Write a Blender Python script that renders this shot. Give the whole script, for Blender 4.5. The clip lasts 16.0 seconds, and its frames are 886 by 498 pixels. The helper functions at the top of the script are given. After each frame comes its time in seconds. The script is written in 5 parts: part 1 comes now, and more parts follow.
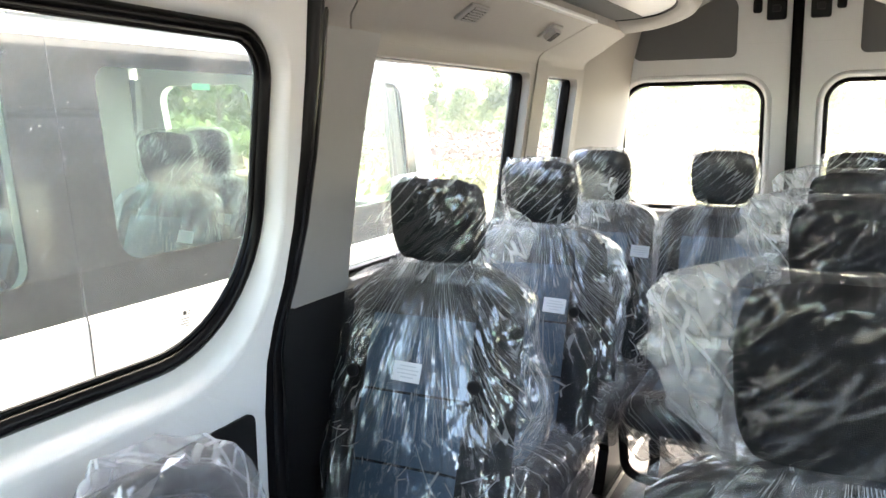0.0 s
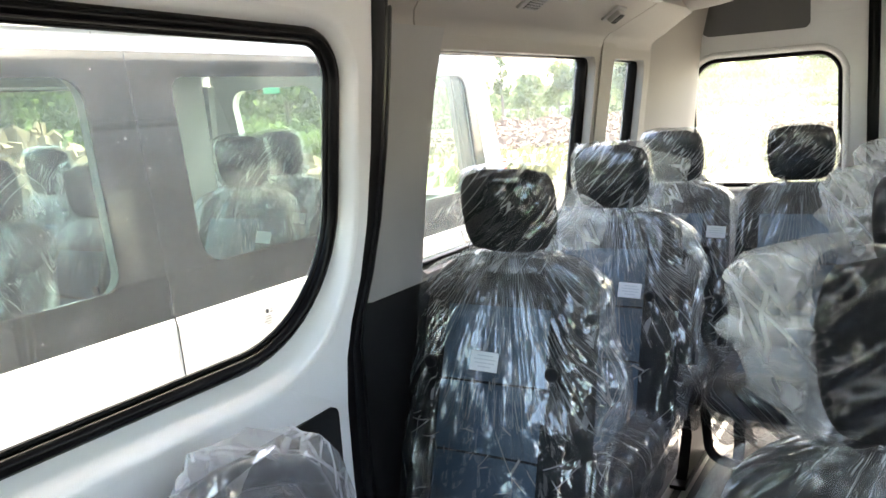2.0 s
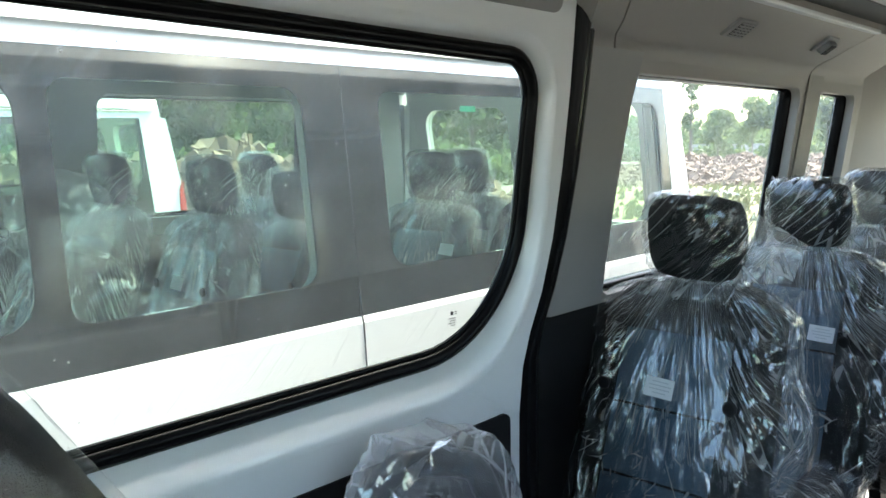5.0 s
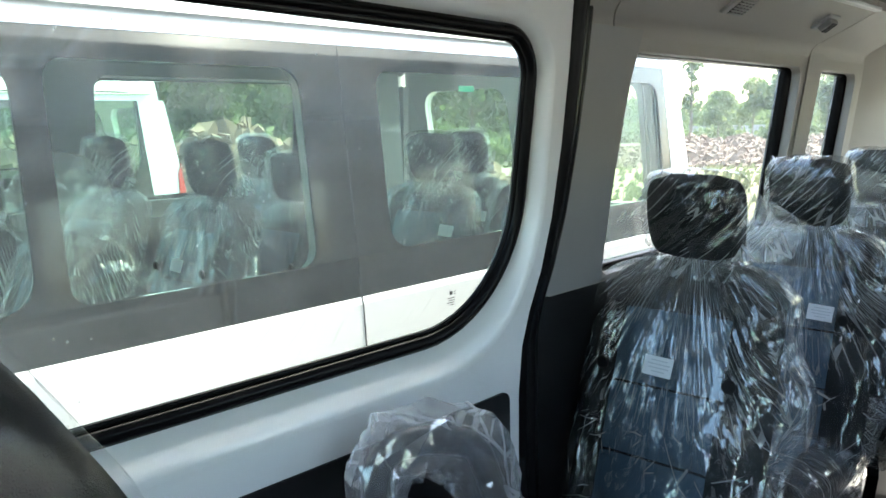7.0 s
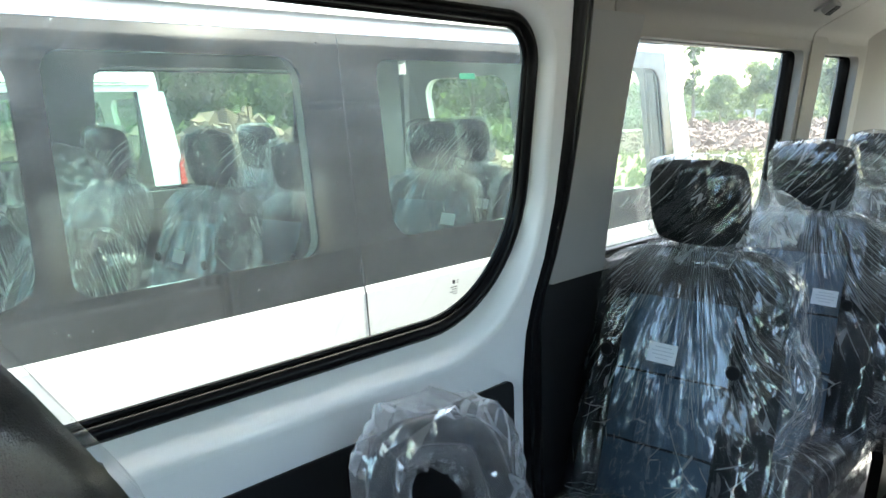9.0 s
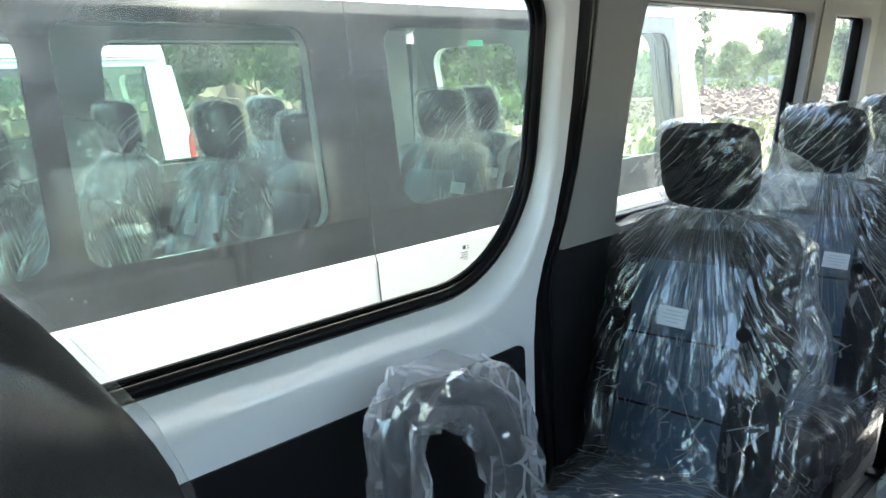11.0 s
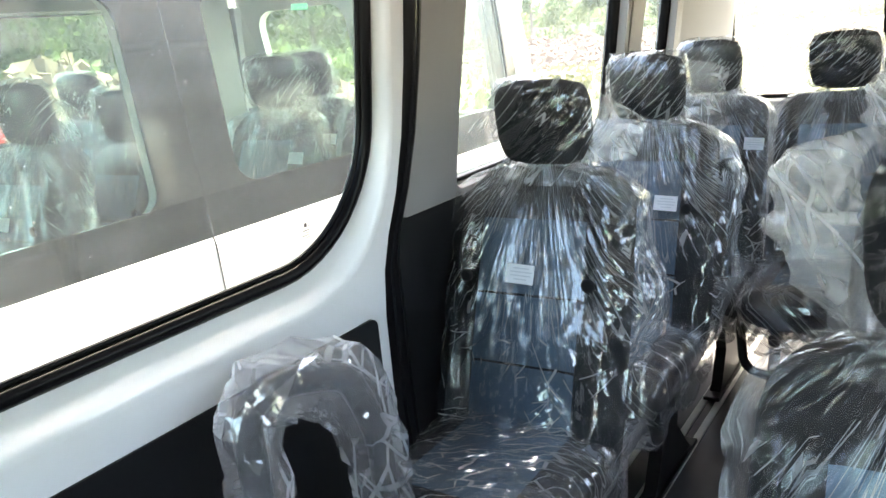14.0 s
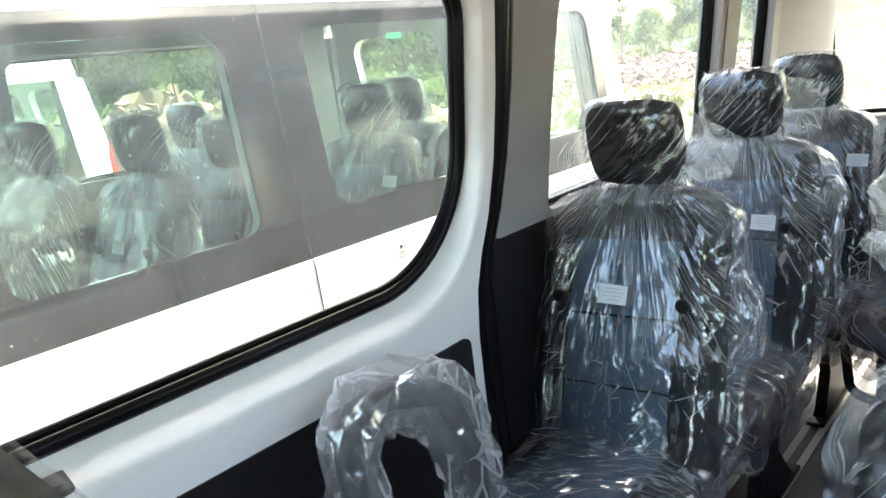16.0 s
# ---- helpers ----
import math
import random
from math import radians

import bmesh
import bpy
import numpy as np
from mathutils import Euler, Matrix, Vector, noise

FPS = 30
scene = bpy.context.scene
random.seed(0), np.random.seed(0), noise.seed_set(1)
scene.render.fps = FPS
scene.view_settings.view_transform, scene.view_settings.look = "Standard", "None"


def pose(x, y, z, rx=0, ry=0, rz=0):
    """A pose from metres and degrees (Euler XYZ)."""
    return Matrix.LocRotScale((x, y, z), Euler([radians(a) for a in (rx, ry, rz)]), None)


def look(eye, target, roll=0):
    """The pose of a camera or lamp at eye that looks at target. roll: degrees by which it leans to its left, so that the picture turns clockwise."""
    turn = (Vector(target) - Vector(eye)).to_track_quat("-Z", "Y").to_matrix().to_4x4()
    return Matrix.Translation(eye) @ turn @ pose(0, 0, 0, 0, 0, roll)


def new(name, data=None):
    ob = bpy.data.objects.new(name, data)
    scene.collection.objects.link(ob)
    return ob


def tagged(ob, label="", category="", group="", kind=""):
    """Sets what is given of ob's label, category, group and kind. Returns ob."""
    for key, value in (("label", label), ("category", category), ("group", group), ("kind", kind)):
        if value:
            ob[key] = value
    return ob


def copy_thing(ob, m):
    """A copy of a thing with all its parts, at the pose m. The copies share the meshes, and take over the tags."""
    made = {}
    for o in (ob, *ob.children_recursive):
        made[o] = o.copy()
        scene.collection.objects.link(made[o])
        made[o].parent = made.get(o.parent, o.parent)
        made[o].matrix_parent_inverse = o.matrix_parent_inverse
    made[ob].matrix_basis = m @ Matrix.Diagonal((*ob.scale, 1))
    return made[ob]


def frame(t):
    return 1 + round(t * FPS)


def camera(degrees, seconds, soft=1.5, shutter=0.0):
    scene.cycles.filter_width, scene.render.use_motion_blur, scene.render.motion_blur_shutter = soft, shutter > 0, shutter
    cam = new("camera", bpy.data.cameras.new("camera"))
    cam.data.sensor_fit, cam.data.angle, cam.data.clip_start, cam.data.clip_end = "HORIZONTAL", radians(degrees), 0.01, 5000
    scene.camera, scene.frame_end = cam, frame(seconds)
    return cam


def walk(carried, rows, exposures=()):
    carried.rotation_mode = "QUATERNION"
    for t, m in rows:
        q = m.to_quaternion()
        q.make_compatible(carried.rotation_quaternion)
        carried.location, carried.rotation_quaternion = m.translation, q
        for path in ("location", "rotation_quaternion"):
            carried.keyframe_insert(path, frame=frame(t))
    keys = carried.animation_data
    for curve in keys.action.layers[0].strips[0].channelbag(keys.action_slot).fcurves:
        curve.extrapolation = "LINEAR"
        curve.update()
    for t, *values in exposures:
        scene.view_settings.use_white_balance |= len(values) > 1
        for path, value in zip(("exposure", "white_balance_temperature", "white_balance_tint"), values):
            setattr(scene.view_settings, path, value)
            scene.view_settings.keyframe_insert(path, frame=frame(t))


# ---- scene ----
cam = camera(56.9, 16.0)
PATH = [
    (0, (0.058, -0.026, 1.456), (-0.808, 1.747, 1.132), -0.7),
    (0.5, (0.064, -0.051, 1.453), (-0.868, 1.693, 1.154), -2.0),
    (1, (0.065, -0.042, 1.455), (-0.924, 1.677, 1.197), -2.9),
    (1.5, (0.068, -0.049, 1.456), (-0.935, 1.656, 1.159), -3.5),
    (2, (0.065, -0.042, 1.46), (-0.954, 1.645, 1.12), -4.0),
    (2.5, (0.074, -0.076, 1.446), (-1.011, 1.571, 1.113), -1.9),
    (3, (0.07, -0.086, 1.432), (-1.156, 1.469, 1.154), -0.6),
    (3.5, (0.086, -0.105, 1.445), (-1.234, 1.375, 1.195), -1.2),
    (4, (0.082, -0.11, 1.438), (-1.29, 1.327, 1.203), -0.8),
    (6.5, (0.072, -0.091, 1.442), (-1.259, 1.371, 1.14), -1.5),
    (7, (0.076, -0.101, 1.432), (-1.278, 1.34, 1.133), -1.3),
    (7.5, (0.07, -0.1, 1.433), (-1.291, 1.334, 1.131), -1.2),
    (8, (0.07, -0.097, 1.432), (-1.284, 1.343, 1.129), -1.1),
    (10.5, (0.073, -0.094, 1.434), (-1.294, 1.315, 1.053), -3.3),
    (11, (0.077, -0.102, 1.42), (-1.291, 1.303, 1.027), -2.8),
    (11.5, (0.073, -0.089, 1.422), (-1.222, 1.373, 0.991), -2.4),
    (12, (0.069, -0.088, 1.426), (-1.196, 1.39, 0.962), -2.4),
    (12.5, (0.064, -0.088, 1.424), (-1.178, 1.415, 0.979), -3.2),
    (13, (0.06, -0.069, 1.437), (-1.115, 1.487, 0.993), -4.1),
    (13.5, (0.057, -0.064, 1.43), (-1.034, 1.542, 0.948), -4.1),
    (14, (0.055, -0.054, 1.436), (-1.018, 1.554, 0.922), -5.5),
    (14.5, (0.057, -0.055, 1.446), (-1.024, 1.545, 0.924), -7.0),
    (15, (0.059, -0.06, 1.448), (-1.05, 1.527, 0.943), -7.3),
    (15.5, (0.06, -0.079, 1.441), (-1.111, 1.469, 0.96), -6.7),
    (16, (0.07, -0.086, 1.444), (-1.183, 1.409, 1.004), -7.2),
]
walk(cam, [(t, look(eye, target, roll)) for t, eye, target, roll in PATH],
     [(0, 4.16, 7400, 16), (0.5, 4.2, 7400, 16), (1, 3.9, 7400, 16), (2, 3.85, 7400, 15), (3, 3.66, 7200, 12), (3.5, 3.46, 6900, 10), (4, 3.1, 6600, 7), (6.5, 3.25, 6500, 5), (10.5, 3.36, 6500, 5), (12, 3.42, 6500, 5), (12.5, 3.58, 6600, 6), (13, 3.7, 6900, 8), (14, 4.1, 7350, 13), (15, 4.12, 7350, 13), (15.5, 4.12, 7350, 13), (16, 3.85, 7250, 12)])


# ---- daylight ----
SUN_EL, SUN_AZ = radians(58), radians(2)   # from the rear of the vans, high
world = bpy.data.worlds.new("sky")
scene.world = world
world.use_nodes = True
wn = world.node_tree.nodes
sky = wn.new("ShaderNodeTexSky")
sky.sky_type, sky.sun_disc, sky.sun_elevation, sky.sun_rotation = "NISHITA", False, SUN_EL, SUN_AZ
sky.air_density, sky.dust_density, sky.ozone_density = 1.0, 3.0, 1.0
wn["Background"].inputs["Strength"].default_value = 0.15
world.node_tree.links.new(sky.outputs[0], wn["Background"].inputs["Color"])
sun = new("sun", bpy.data.lights.new("sun", "SUN"))
sun.data.energy, sun.data.angle, sun.data.color = 2.2, radians(1.5), (1.0, 0.94, 0.84)
sun.matrix_world = look((20 * math.sin(SUN_AZ), 20 * math.cos(SUN_AZ), 20 * math.tan(SUN_EL)), (0, 0, 0))


# ---- materials ----
def mat(name, color, rough=0.5, metal=0.0, var=0.12, scale=6.0, bump=0.0, bscale=200.0, coat=0.0, grain=0.0, tint=None, spec=0.5):
    """A surface with broad mottling, fine grain and relief, in object space."""
    m = bpy.data.materials.new(name)
    m.use_nodes = True
    n, l = m.node_tree.nodes, m.node_tree.links
    b = n["Principled BSDF"]
    tc = n.new("ShaderNodeTexCoord")
    big = n.new("ShaderNodeTexNoise")
    big.inputs["Scale"].default_value, big.inputs["Detail"].default_value = scale, 5.0
    fine = n.new("ShaderNodeTexNoise")
    fine.inputs["Scale"].default_value, fine.inputs["Detail"].default_value = bscale, 3.0
    l.new(tc.outputs["Object"], big.inputs["Vector"])
    l.new(tc.outputs["Object"], fine.inputs["Vector"])
    ramp = n.new("ShaderNodeMix")
    ramp.data_type = "RGBA"
    dark = tint or [c * (1 - 2 * var) for c in color]
    ramp.inputs[6].default_value = (*dark, 1)
    ramp.inputs[7].default_value = (*[min(1, c * (1 + 0.5 * var)) for c in color], 1)
    l.new(big.outputs["Fac"], ramp.inputs[0])
    out = ramp.outputs[2]
    if grain:
        g = n.new("ShaderNodeMix")
        g.data_type, g.blend_type = "RGBA", "MULTIPLY"
        g.inputs[0].default_value = grain
        l.new(out, g.inputs[6])
        l.new(fine.outputs["Fac"], g.inputs[7])
        out = g.outputs[2]
    l.new(out, b.inputs["Base Color"])
    rr = n.new("ShaderNodeMapRange")
    rr.inputs[3].default_value, rr.inputs[4].default_value = max(0.02, rough - min(0.08, var)), min(1, rough + min(0.1, var))
    l.new(big.outputs["Fac"], rr.inputs[0])
    l.new(rr.outputs[0], b.inputs["Roughness"])
    b.inputs["Metallic"].default_value = metal
    b.inputs["Coat Weight"].default_value = coat
    b.inputs["Coat Roughness"].default_value = 0.06
    b.inputs["Specular IOR Level"].default_value = spec
    if bump:
        bp = n.new("ShaderNodeBump")
        bp.inputs["Strength"].default_value, bp.inputs["Distance"].default_value = bump, 0.002
        l.new(fine.outputs["Fac"], bp.inputs["Height"])
        l.new(bp.outputs[0], b.inputs["Normal"])
    return m


def film_mat(name, milk, gloss, coords="UV", pleat=1.0, wide=75.0, run=4.0, crumple=1.0, size=30.0, rough=0.05, fold=0.12, bag=(0.0, 0.0), graze=0.42):
    """Thin clear polythene: see-through, drawn into flat straight pleats along v and crushed into flat facets, each
    with its own slight tilt.
    White crease lines are painted haze that also stands in for glints. bag: the distances from the neck between which
    pleats give way to crumples."""
    m = bpy.data.materials.new(name)
    m.use_nodes = True
    n, l = m.node_tree.nodes, m.node_tree.links
    n.remove(n["Principled BSDF"])
    tc = n.new("ShaderNodeTexCoord")

    def put(socket, v):
        if isinstance(v, (int, float, tuple)):
            socket.default_value = v
        else:
            l.new(v, socket)

    def calc(op, a, b=None, c=None):
        k = n.new("ShaderNodeMath")
        k.operation = op
        for i, v in enumerate((a, b, c)):
            if v is not None:
                put(k.inputs[i], v)
        return k.outputs[0]

    def vec(op, a, b, out="Vector"):
        k = n.new("ShaderNodeVectorMath")
        k.operation = op
        put(k.inputs[0], a)
        put(k.inputs[1], b)
        return k.outputs[out]

    def cloud(scale, detail, off):
        t = n.new("ShaderNodeTexNoise")
        t.inputs["Scale"].default_value, t.inputs["Detail"].default_value = scale, detail
        l.new(vec("ADD", tc.outputs[coords], (off, off, off)), t.inputs["Vector"])
        return t

    def span(v, a, b, lo, hi):
        r = n.new("ShaderNodeMapRange")
        for i, x in enumerate((a, b, lo, hi)):
            r.inputs[i + 1].default_value = x
        put(r.inputs[0], v)
        return r.outputs[0]

    def facets(scl, turn, off, warp):
        """Flat cells, each tilted its own way: their height in cell widths."""
        turned = n.new("ShaderNodeMapping")
        turned.inputs["Rotation"].default_value = (radians(42 + turn * 0.4), radians(35 + turn * 0.3), radians(turn)) if coords == "Object" else (0, 0, radians(turn))
        l.new(tc.outputs[coords], turned.inputs["Vector"])
        at = vec("ADD", vec("MULTIPLY", turned.outputs[0], scl), (off, off, off))
        if warp:
            bend = n.new("ShaderNodeTexNoise")
            bend.inputs["Scale"].default_value = 0.7
            l.new(at, bend.inputs["Vector"])
            at = vec("ADD", at, vec("MULTIPLY", vec("SUBTRACT", bend.outputs["Color"], (0.5, 0.5, 0.5)), (warp, warp, warp)))
        v = n.new("ShaderNodeTexVoronoi")
        v.voronoi_dimensions = "3D" if coords == "Object" else "2D"
        v.inputs["Scale"].default_value = 1.0
        l.new(at, v.inputs["Vector"])
        tilt = vec("SUBTRACT", v.outputs["Color"], (0.5, 0.5, 0.5))
        flat = vec("MULTIPLY", vec("SUBTRACT", at, v.outputs["Position"]), (1, 1, 1 if coords == "Object" else 0))
        return vec("DOT_PRODUCT", flat, tilt, "Value")

    def crease_glints(across, along, turn, off, width):
        """Long fine fold lines, whitened by creasing; the white also paints in their glints."""
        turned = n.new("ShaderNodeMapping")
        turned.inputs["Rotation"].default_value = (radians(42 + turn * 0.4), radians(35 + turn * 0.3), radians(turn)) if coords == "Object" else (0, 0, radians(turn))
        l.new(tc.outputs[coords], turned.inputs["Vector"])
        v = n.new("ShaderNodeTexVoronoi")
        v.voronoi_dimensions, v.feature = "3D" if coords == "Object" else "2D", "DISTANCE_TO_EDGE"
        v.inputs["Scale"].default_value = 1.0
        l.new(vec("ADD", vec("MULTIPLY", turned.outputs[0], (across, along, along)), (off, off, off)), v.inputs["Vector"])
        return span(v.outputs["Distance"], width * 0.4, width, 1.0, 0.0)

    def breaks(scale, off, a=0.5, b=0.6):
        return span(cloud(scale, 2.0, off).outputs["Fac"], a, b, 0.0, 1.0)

    where = span(cloud(6.0, 1.0, 2.0).outputs["Fac"], 0.36, 0.6, 0.25, 1.0)
    p1 = facets((wide, run, run), 0, 1.0, 0.35)
    p2 = facets((wide * 2.3, run * 2.2, run * 2.2), 0, 7.0, 0.2)
    c1 = facets((size * 1.3, size * 0.26, size * 0.26), 22, 3.0, 0.8)
    c2 = facets((size * 1.9, size * 0.4, size * 0.4), -34, 11.0, 0.8)
    patch = span(cloud(size * 0.22, 1.0, 4.0).outputs["Fac"], 0.46, 0.6, 0.08, 1.0)
    lie = calc("ADD", calc("MULTIPLY", p1, 0.95 * pleat / wide), calc("MULTIPLY", p2, 0.6 * pleat / (wide * 2.3)))
    lie = calc("MULTIPLY", lie, where)
    crush = calc("ADD", calc("MULTIPLY", c1, 0.6 * crumple / size), calc("MULTIPLY", c2, 0.45 * crumple / (size * 1.7)))
    crush = calc("MULTIPLY", crush, patch)
    # white streaks painted along pleats and crumples where glints would run
    layers = calc("MAXIMUM", calc("MULTIPLY", crease_glints(wide * 0.75, run * 0.6, 0, 2.0, 0.06), breaks(7.0, 1.0, 0.42, 0.52)), calc("MULTIPLY", crease_glints(wide * 1.5, run * 1.2, 3, 5.0, 0.10), breaks(9.0, 6.0)))
    crumple_glints = calc("MAXIMUM", calc("MULTIPLY", crease_glints(size * 1.1, size * 0.26, 16, 8.0, 0.05), breaks(size * 0.3, 3.0, 0.5, 0.58)), calc("MULTIPLY", crease_glints(size * 1.3, size * 0.4, -40, 9.0, 0.06), breaks(size * 0.34, 9.0, 0.52, 0.6)))
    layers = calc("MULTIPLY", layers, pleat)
    crumple_glints = calc("MULTIPLY", crumple_glints, 0.7 * crumple)
    if bag[1]:
        sep = n.new("ShaderNodeSeparateXYZ")
        l.new(tc.outputs["UV"], sep.inputs[0])
        far = span(calc("MULTIPLY_ADD", cloud(4.0, 1.0, 2.0).outputs["Fac"], 0.3, sep.outputs[1]), bag[0] + 0.15, bag[1] + 0.15, 0.0, 1.0)
        near = calc("MULTIPLY_ADD", far, -0.55, 1.0)
        lie = calc("MULTIPLY", lie, calc("MULTIPLY", near, calc("MINIMUM", calc("MULTIPLY", sep.outputs[1], 4.0), 1.0)))
        crush = calc("MULTIPLY", crush, calc("MULTIPLY_ADD", far, 0.75, 0.25))
        # pale floor near the neck paints in some of the broad sheen
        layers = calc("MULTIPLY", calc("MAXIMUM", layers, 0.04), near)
        crumple_glints = calc("MULTIPLY", crumple_glints, calc("MULTIPLY_ADD", far, 0.8, 0.2))
    slack = calc("MULTIPLY", cloud(size * 0.4, 0.0, 5.0).outputs["Fac"], 0.045 * crumple / (size * 0.4))
    bp = n.new("ShaderNodeBump")
    bp.inputs["Strength"].default_value, bp.inputs["Distance"].default_value = 1.0, 1.0
    l.new(calc("ADD", calc("ADD", lie, crush), slack), bp.inputs["Height"])
    clear = n.new("ShaderNodeBsdfTransparent")
    clear.inputs[0].default_value = (0.965, 0.97, 0.975, 1)
    sheen = n.new("ShaderNodeBsdfGlossy")
    sheen.inputs["Roughness"].default_value = rough
    l.new(bp.outputs[0], sheen.inputs["Normal"])
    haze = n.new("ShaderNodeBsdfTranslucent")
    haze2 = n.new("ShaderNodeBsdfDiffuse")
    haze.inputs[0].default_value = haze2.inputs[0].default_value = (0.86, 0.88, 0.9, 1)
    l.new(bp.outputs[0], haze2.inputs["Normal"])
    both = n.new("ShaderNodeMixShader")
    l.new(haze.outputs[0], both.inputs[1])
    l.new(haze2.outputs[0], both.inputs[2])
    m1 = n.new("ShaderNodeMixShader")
    l.new(calc("MULTIPLY_ADD", calc("MAXIMUM", layers, crumple_glints), fold, milk), m1.inputs[0])
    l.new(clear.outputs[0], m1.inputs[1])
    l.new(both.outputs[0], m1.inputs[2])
    lw = n.new("ShaderNodeLayerWeight")
    lw.inputs["Blend"].default_value = 0.5
    l.new(bp.outputs[0], lw.inputs["Normal"])
    m2 = n.new("ShaderNodeMixShader")
    l.new(calc("MULTIPLY_ADD", calc("POWER", lw.outputs["Facing"], 2.5), graze, gloss), m2.inputs[0])
    l.new(m1.outputs[0], m2.inputs[1])
    l.new(sheen.outputs[0], m2.inputs[2])
    l.new(m2.outputs[0], n["Material Output"].inputs["Surface"])
    return m


def glass_mat(name, tint, dust_haze, gloss=0.05):
    """A flat pane: clear, with a reflection that grows to grazing angles and a thin dusty coat with wiping streaks; a
    heavier coat also paints haze over the view.
    """
    m = bpy.data.materials.new(name)
    m.use_nodes = True
    n, l = m.node_tree.nodes, m.node_tree.links
    n.remove(n["Principled BSDF"])
    clear = n.new("ShaderNodeBsdfTransparent")
    clear.inputs[0].default_value = (*tint, 1)
    sheen = n.new("ShaderNodeBsdfGlossy")
    sheen.inputs["Roughness"].default_value = 0.01
    tc = n.new("ShaderNodeTexCoord")
    mp = n.new("ShaderNodeMapping")
    mp.inputs["Rotation"].default_value = (radians(35), 0, 0)
    mp.inputs["Scale"].default_value = (1, 2.0, 14.0)
    l.new(tc.outputs["Object"], mp.inputs["Vector"])
    streak = n.new("ShaderNodeTexNoise")
    streak.inputs["Scale"].default_value, streak.inputs["Detail"].default_value = 2.0, 6.0
    l.new(mp.outputs[0], streak.inputs["Vector"])
    spots = n.new("ShaderNodeTexNoise")
    spots.inputs["Scale"].default_value, spots.inputs["Detail"].default_value = 4.0, 8.0
    l.new(tc.outputs["Object"], spots.inputs["Vector"])
    mu = n.new("ShaderNodeMath")
    mu.operation = "MULTIPLY"
    l.new(streak.outputs["Fac"], mu.inputs[0])
    l.new(spots.outputs["Fac"], mu.inputs[1])
    mr = n.new("ShaderNodeMapRange")
    mr.inputs[1].default_value, mr.inputs[2].default_value = 0.12, 0.5
    mr.inputs[3].default_value, mr.inputs[4].default_value = dust_haze * 0.7, dust_haze * 1.5
    l.new(mu.outputs[0], mr.inputs[0])
    fine = n.new("ShaderNodeMapping")
    fine.inputs["Scale"].default_value = (1, 1.2, 26.0)
    lean = n.new("ShaderNodeMapping")
    lean.inputs["Rotation"].default_value = (radians(-48), 0, 0)
    l.new(tc.outputs["Object"], lean.inputs["Vector"])
    l.new(lean.outputs[0], fine.inputs["Vector"])
    scr = n.new("ShaderNodeTexNoise")
    scr.inputs["Scale"].default_value, scr.inputs["Detail"].default_value = 2.6, 1.0
    l.new(fine.outputs[0], scr.inputs["Vector"])
    line = n.new("ShaderNodeMath")
    line.operation = "COMPARE"
    line.inputs[1].default_value, line.inputs[2].default_value = 0.60, 0.016
    l.new(scr.outputs["Fac"], line.inputs[0])
    dots = n.new("ShaderNodeTexVoronoi")
    dots.inputs["Scale"].default_value = 45.0
    l.new(tc.outputs["Object"], dots.inputs["Vector"])
    dot = n.new("ShaderNodeMath")
    dot.operation = "LESS_THAN"
    dot.inputs[1].default_value = 0.075
    l.new(dots.outputs["Distance"], dot.inputs[0])
    mark1 = n.new("ShaderNodeMath")
    mark1.operation = "MULTIPLY_ADD"
    mark1.inputs[1].default_value = dust_haze * 0.8
    l.new(line.outputs[0], mark1.inputs[0])
    l.new(mr.outputs[0], mark1.inputs[2])
    mark2 = n.new("ShaderNodeMath")
    mark2.operation = "MULTIPLY_ADD"
    mark2.inputs[1].default_value = dust_haze * 2.5
    l.new(dot.outputs[0], mark2.inputs[0])
    l.new(mark1.outputs[0], mark2.inputs[2])
    film = n.new("ShaderNodeBsdfTranslucent")
    film.inputs[0].default_value = (0.74, 0.80, 0.70, 1)
    m1 = n.new("ShaderNodeMixShader")
    l.new(mark2.outputs[0], m1.inputs[0])
    l.new(clear.outputs[0], m1.inputs[1])
    l.new(film.outputs[0], m1.inputs[2])
    lw = n.new("ShaderNodeLayerWeight")
    lw.inputs["Blend"].default_value = 0.15
    k = n.new("ShaderNodeMath")
    k.operation, k.use_clamp = "MULTIPLY_ADD", True
    k.inputs[1].default_value, k.inputs[2].default_value = 0.8, gloss
    l.new(lw.outputs["Fresnel"], k.inputs[0])
    m2 = n.new("ShaderNodeMixShader")
    k.inputs[1].default_value = 0.5
    pw = n.new("ShaderNodeMath")
    pw.operation = "POWER"
    pw.inputs[1].default_value = 4.0
    l.new(lw.outputs["Facing"], pw.inputs[0])
    l.new(pw.outputs[0], k.inputs[0])
    l.new(k.outputs[0], m2.inputs[0])
    l.new(m1.outputs[0], m2.inputs[1])
    l.new(sheen.outputs[0], m2.inputs[2])
    l.new(m2.outputs[0], n["Material Output"].inputs["Surface"])
    return m


def leaf_mat(name, color, dark):
    """Leaves: part of the light goes through them."""
    m = mat(name, color, 0.7, var=0.3, scale=0.8, tint=dark)
    n, l = m.node_tree.nodes, m.node_tree.links
    b = n["Principled BSDF"]
    tr = n.new("ShaderNodeBsdfTranslucent")
    l.new(b.inputs["Base Color"].links[0].from_socket, tr.inputs[0])
    mx = n.new("ShaderNodeMixShader")
    mx.inputs[0].default_value = 0.45
    l.new(b.outputs[0], mx.inputs[1])
    l.new(tr.outputs[0], mx.inputs[2])
    l.new(mx.outputs[0], n["Material Output"].inputs["Surface"])
    return m


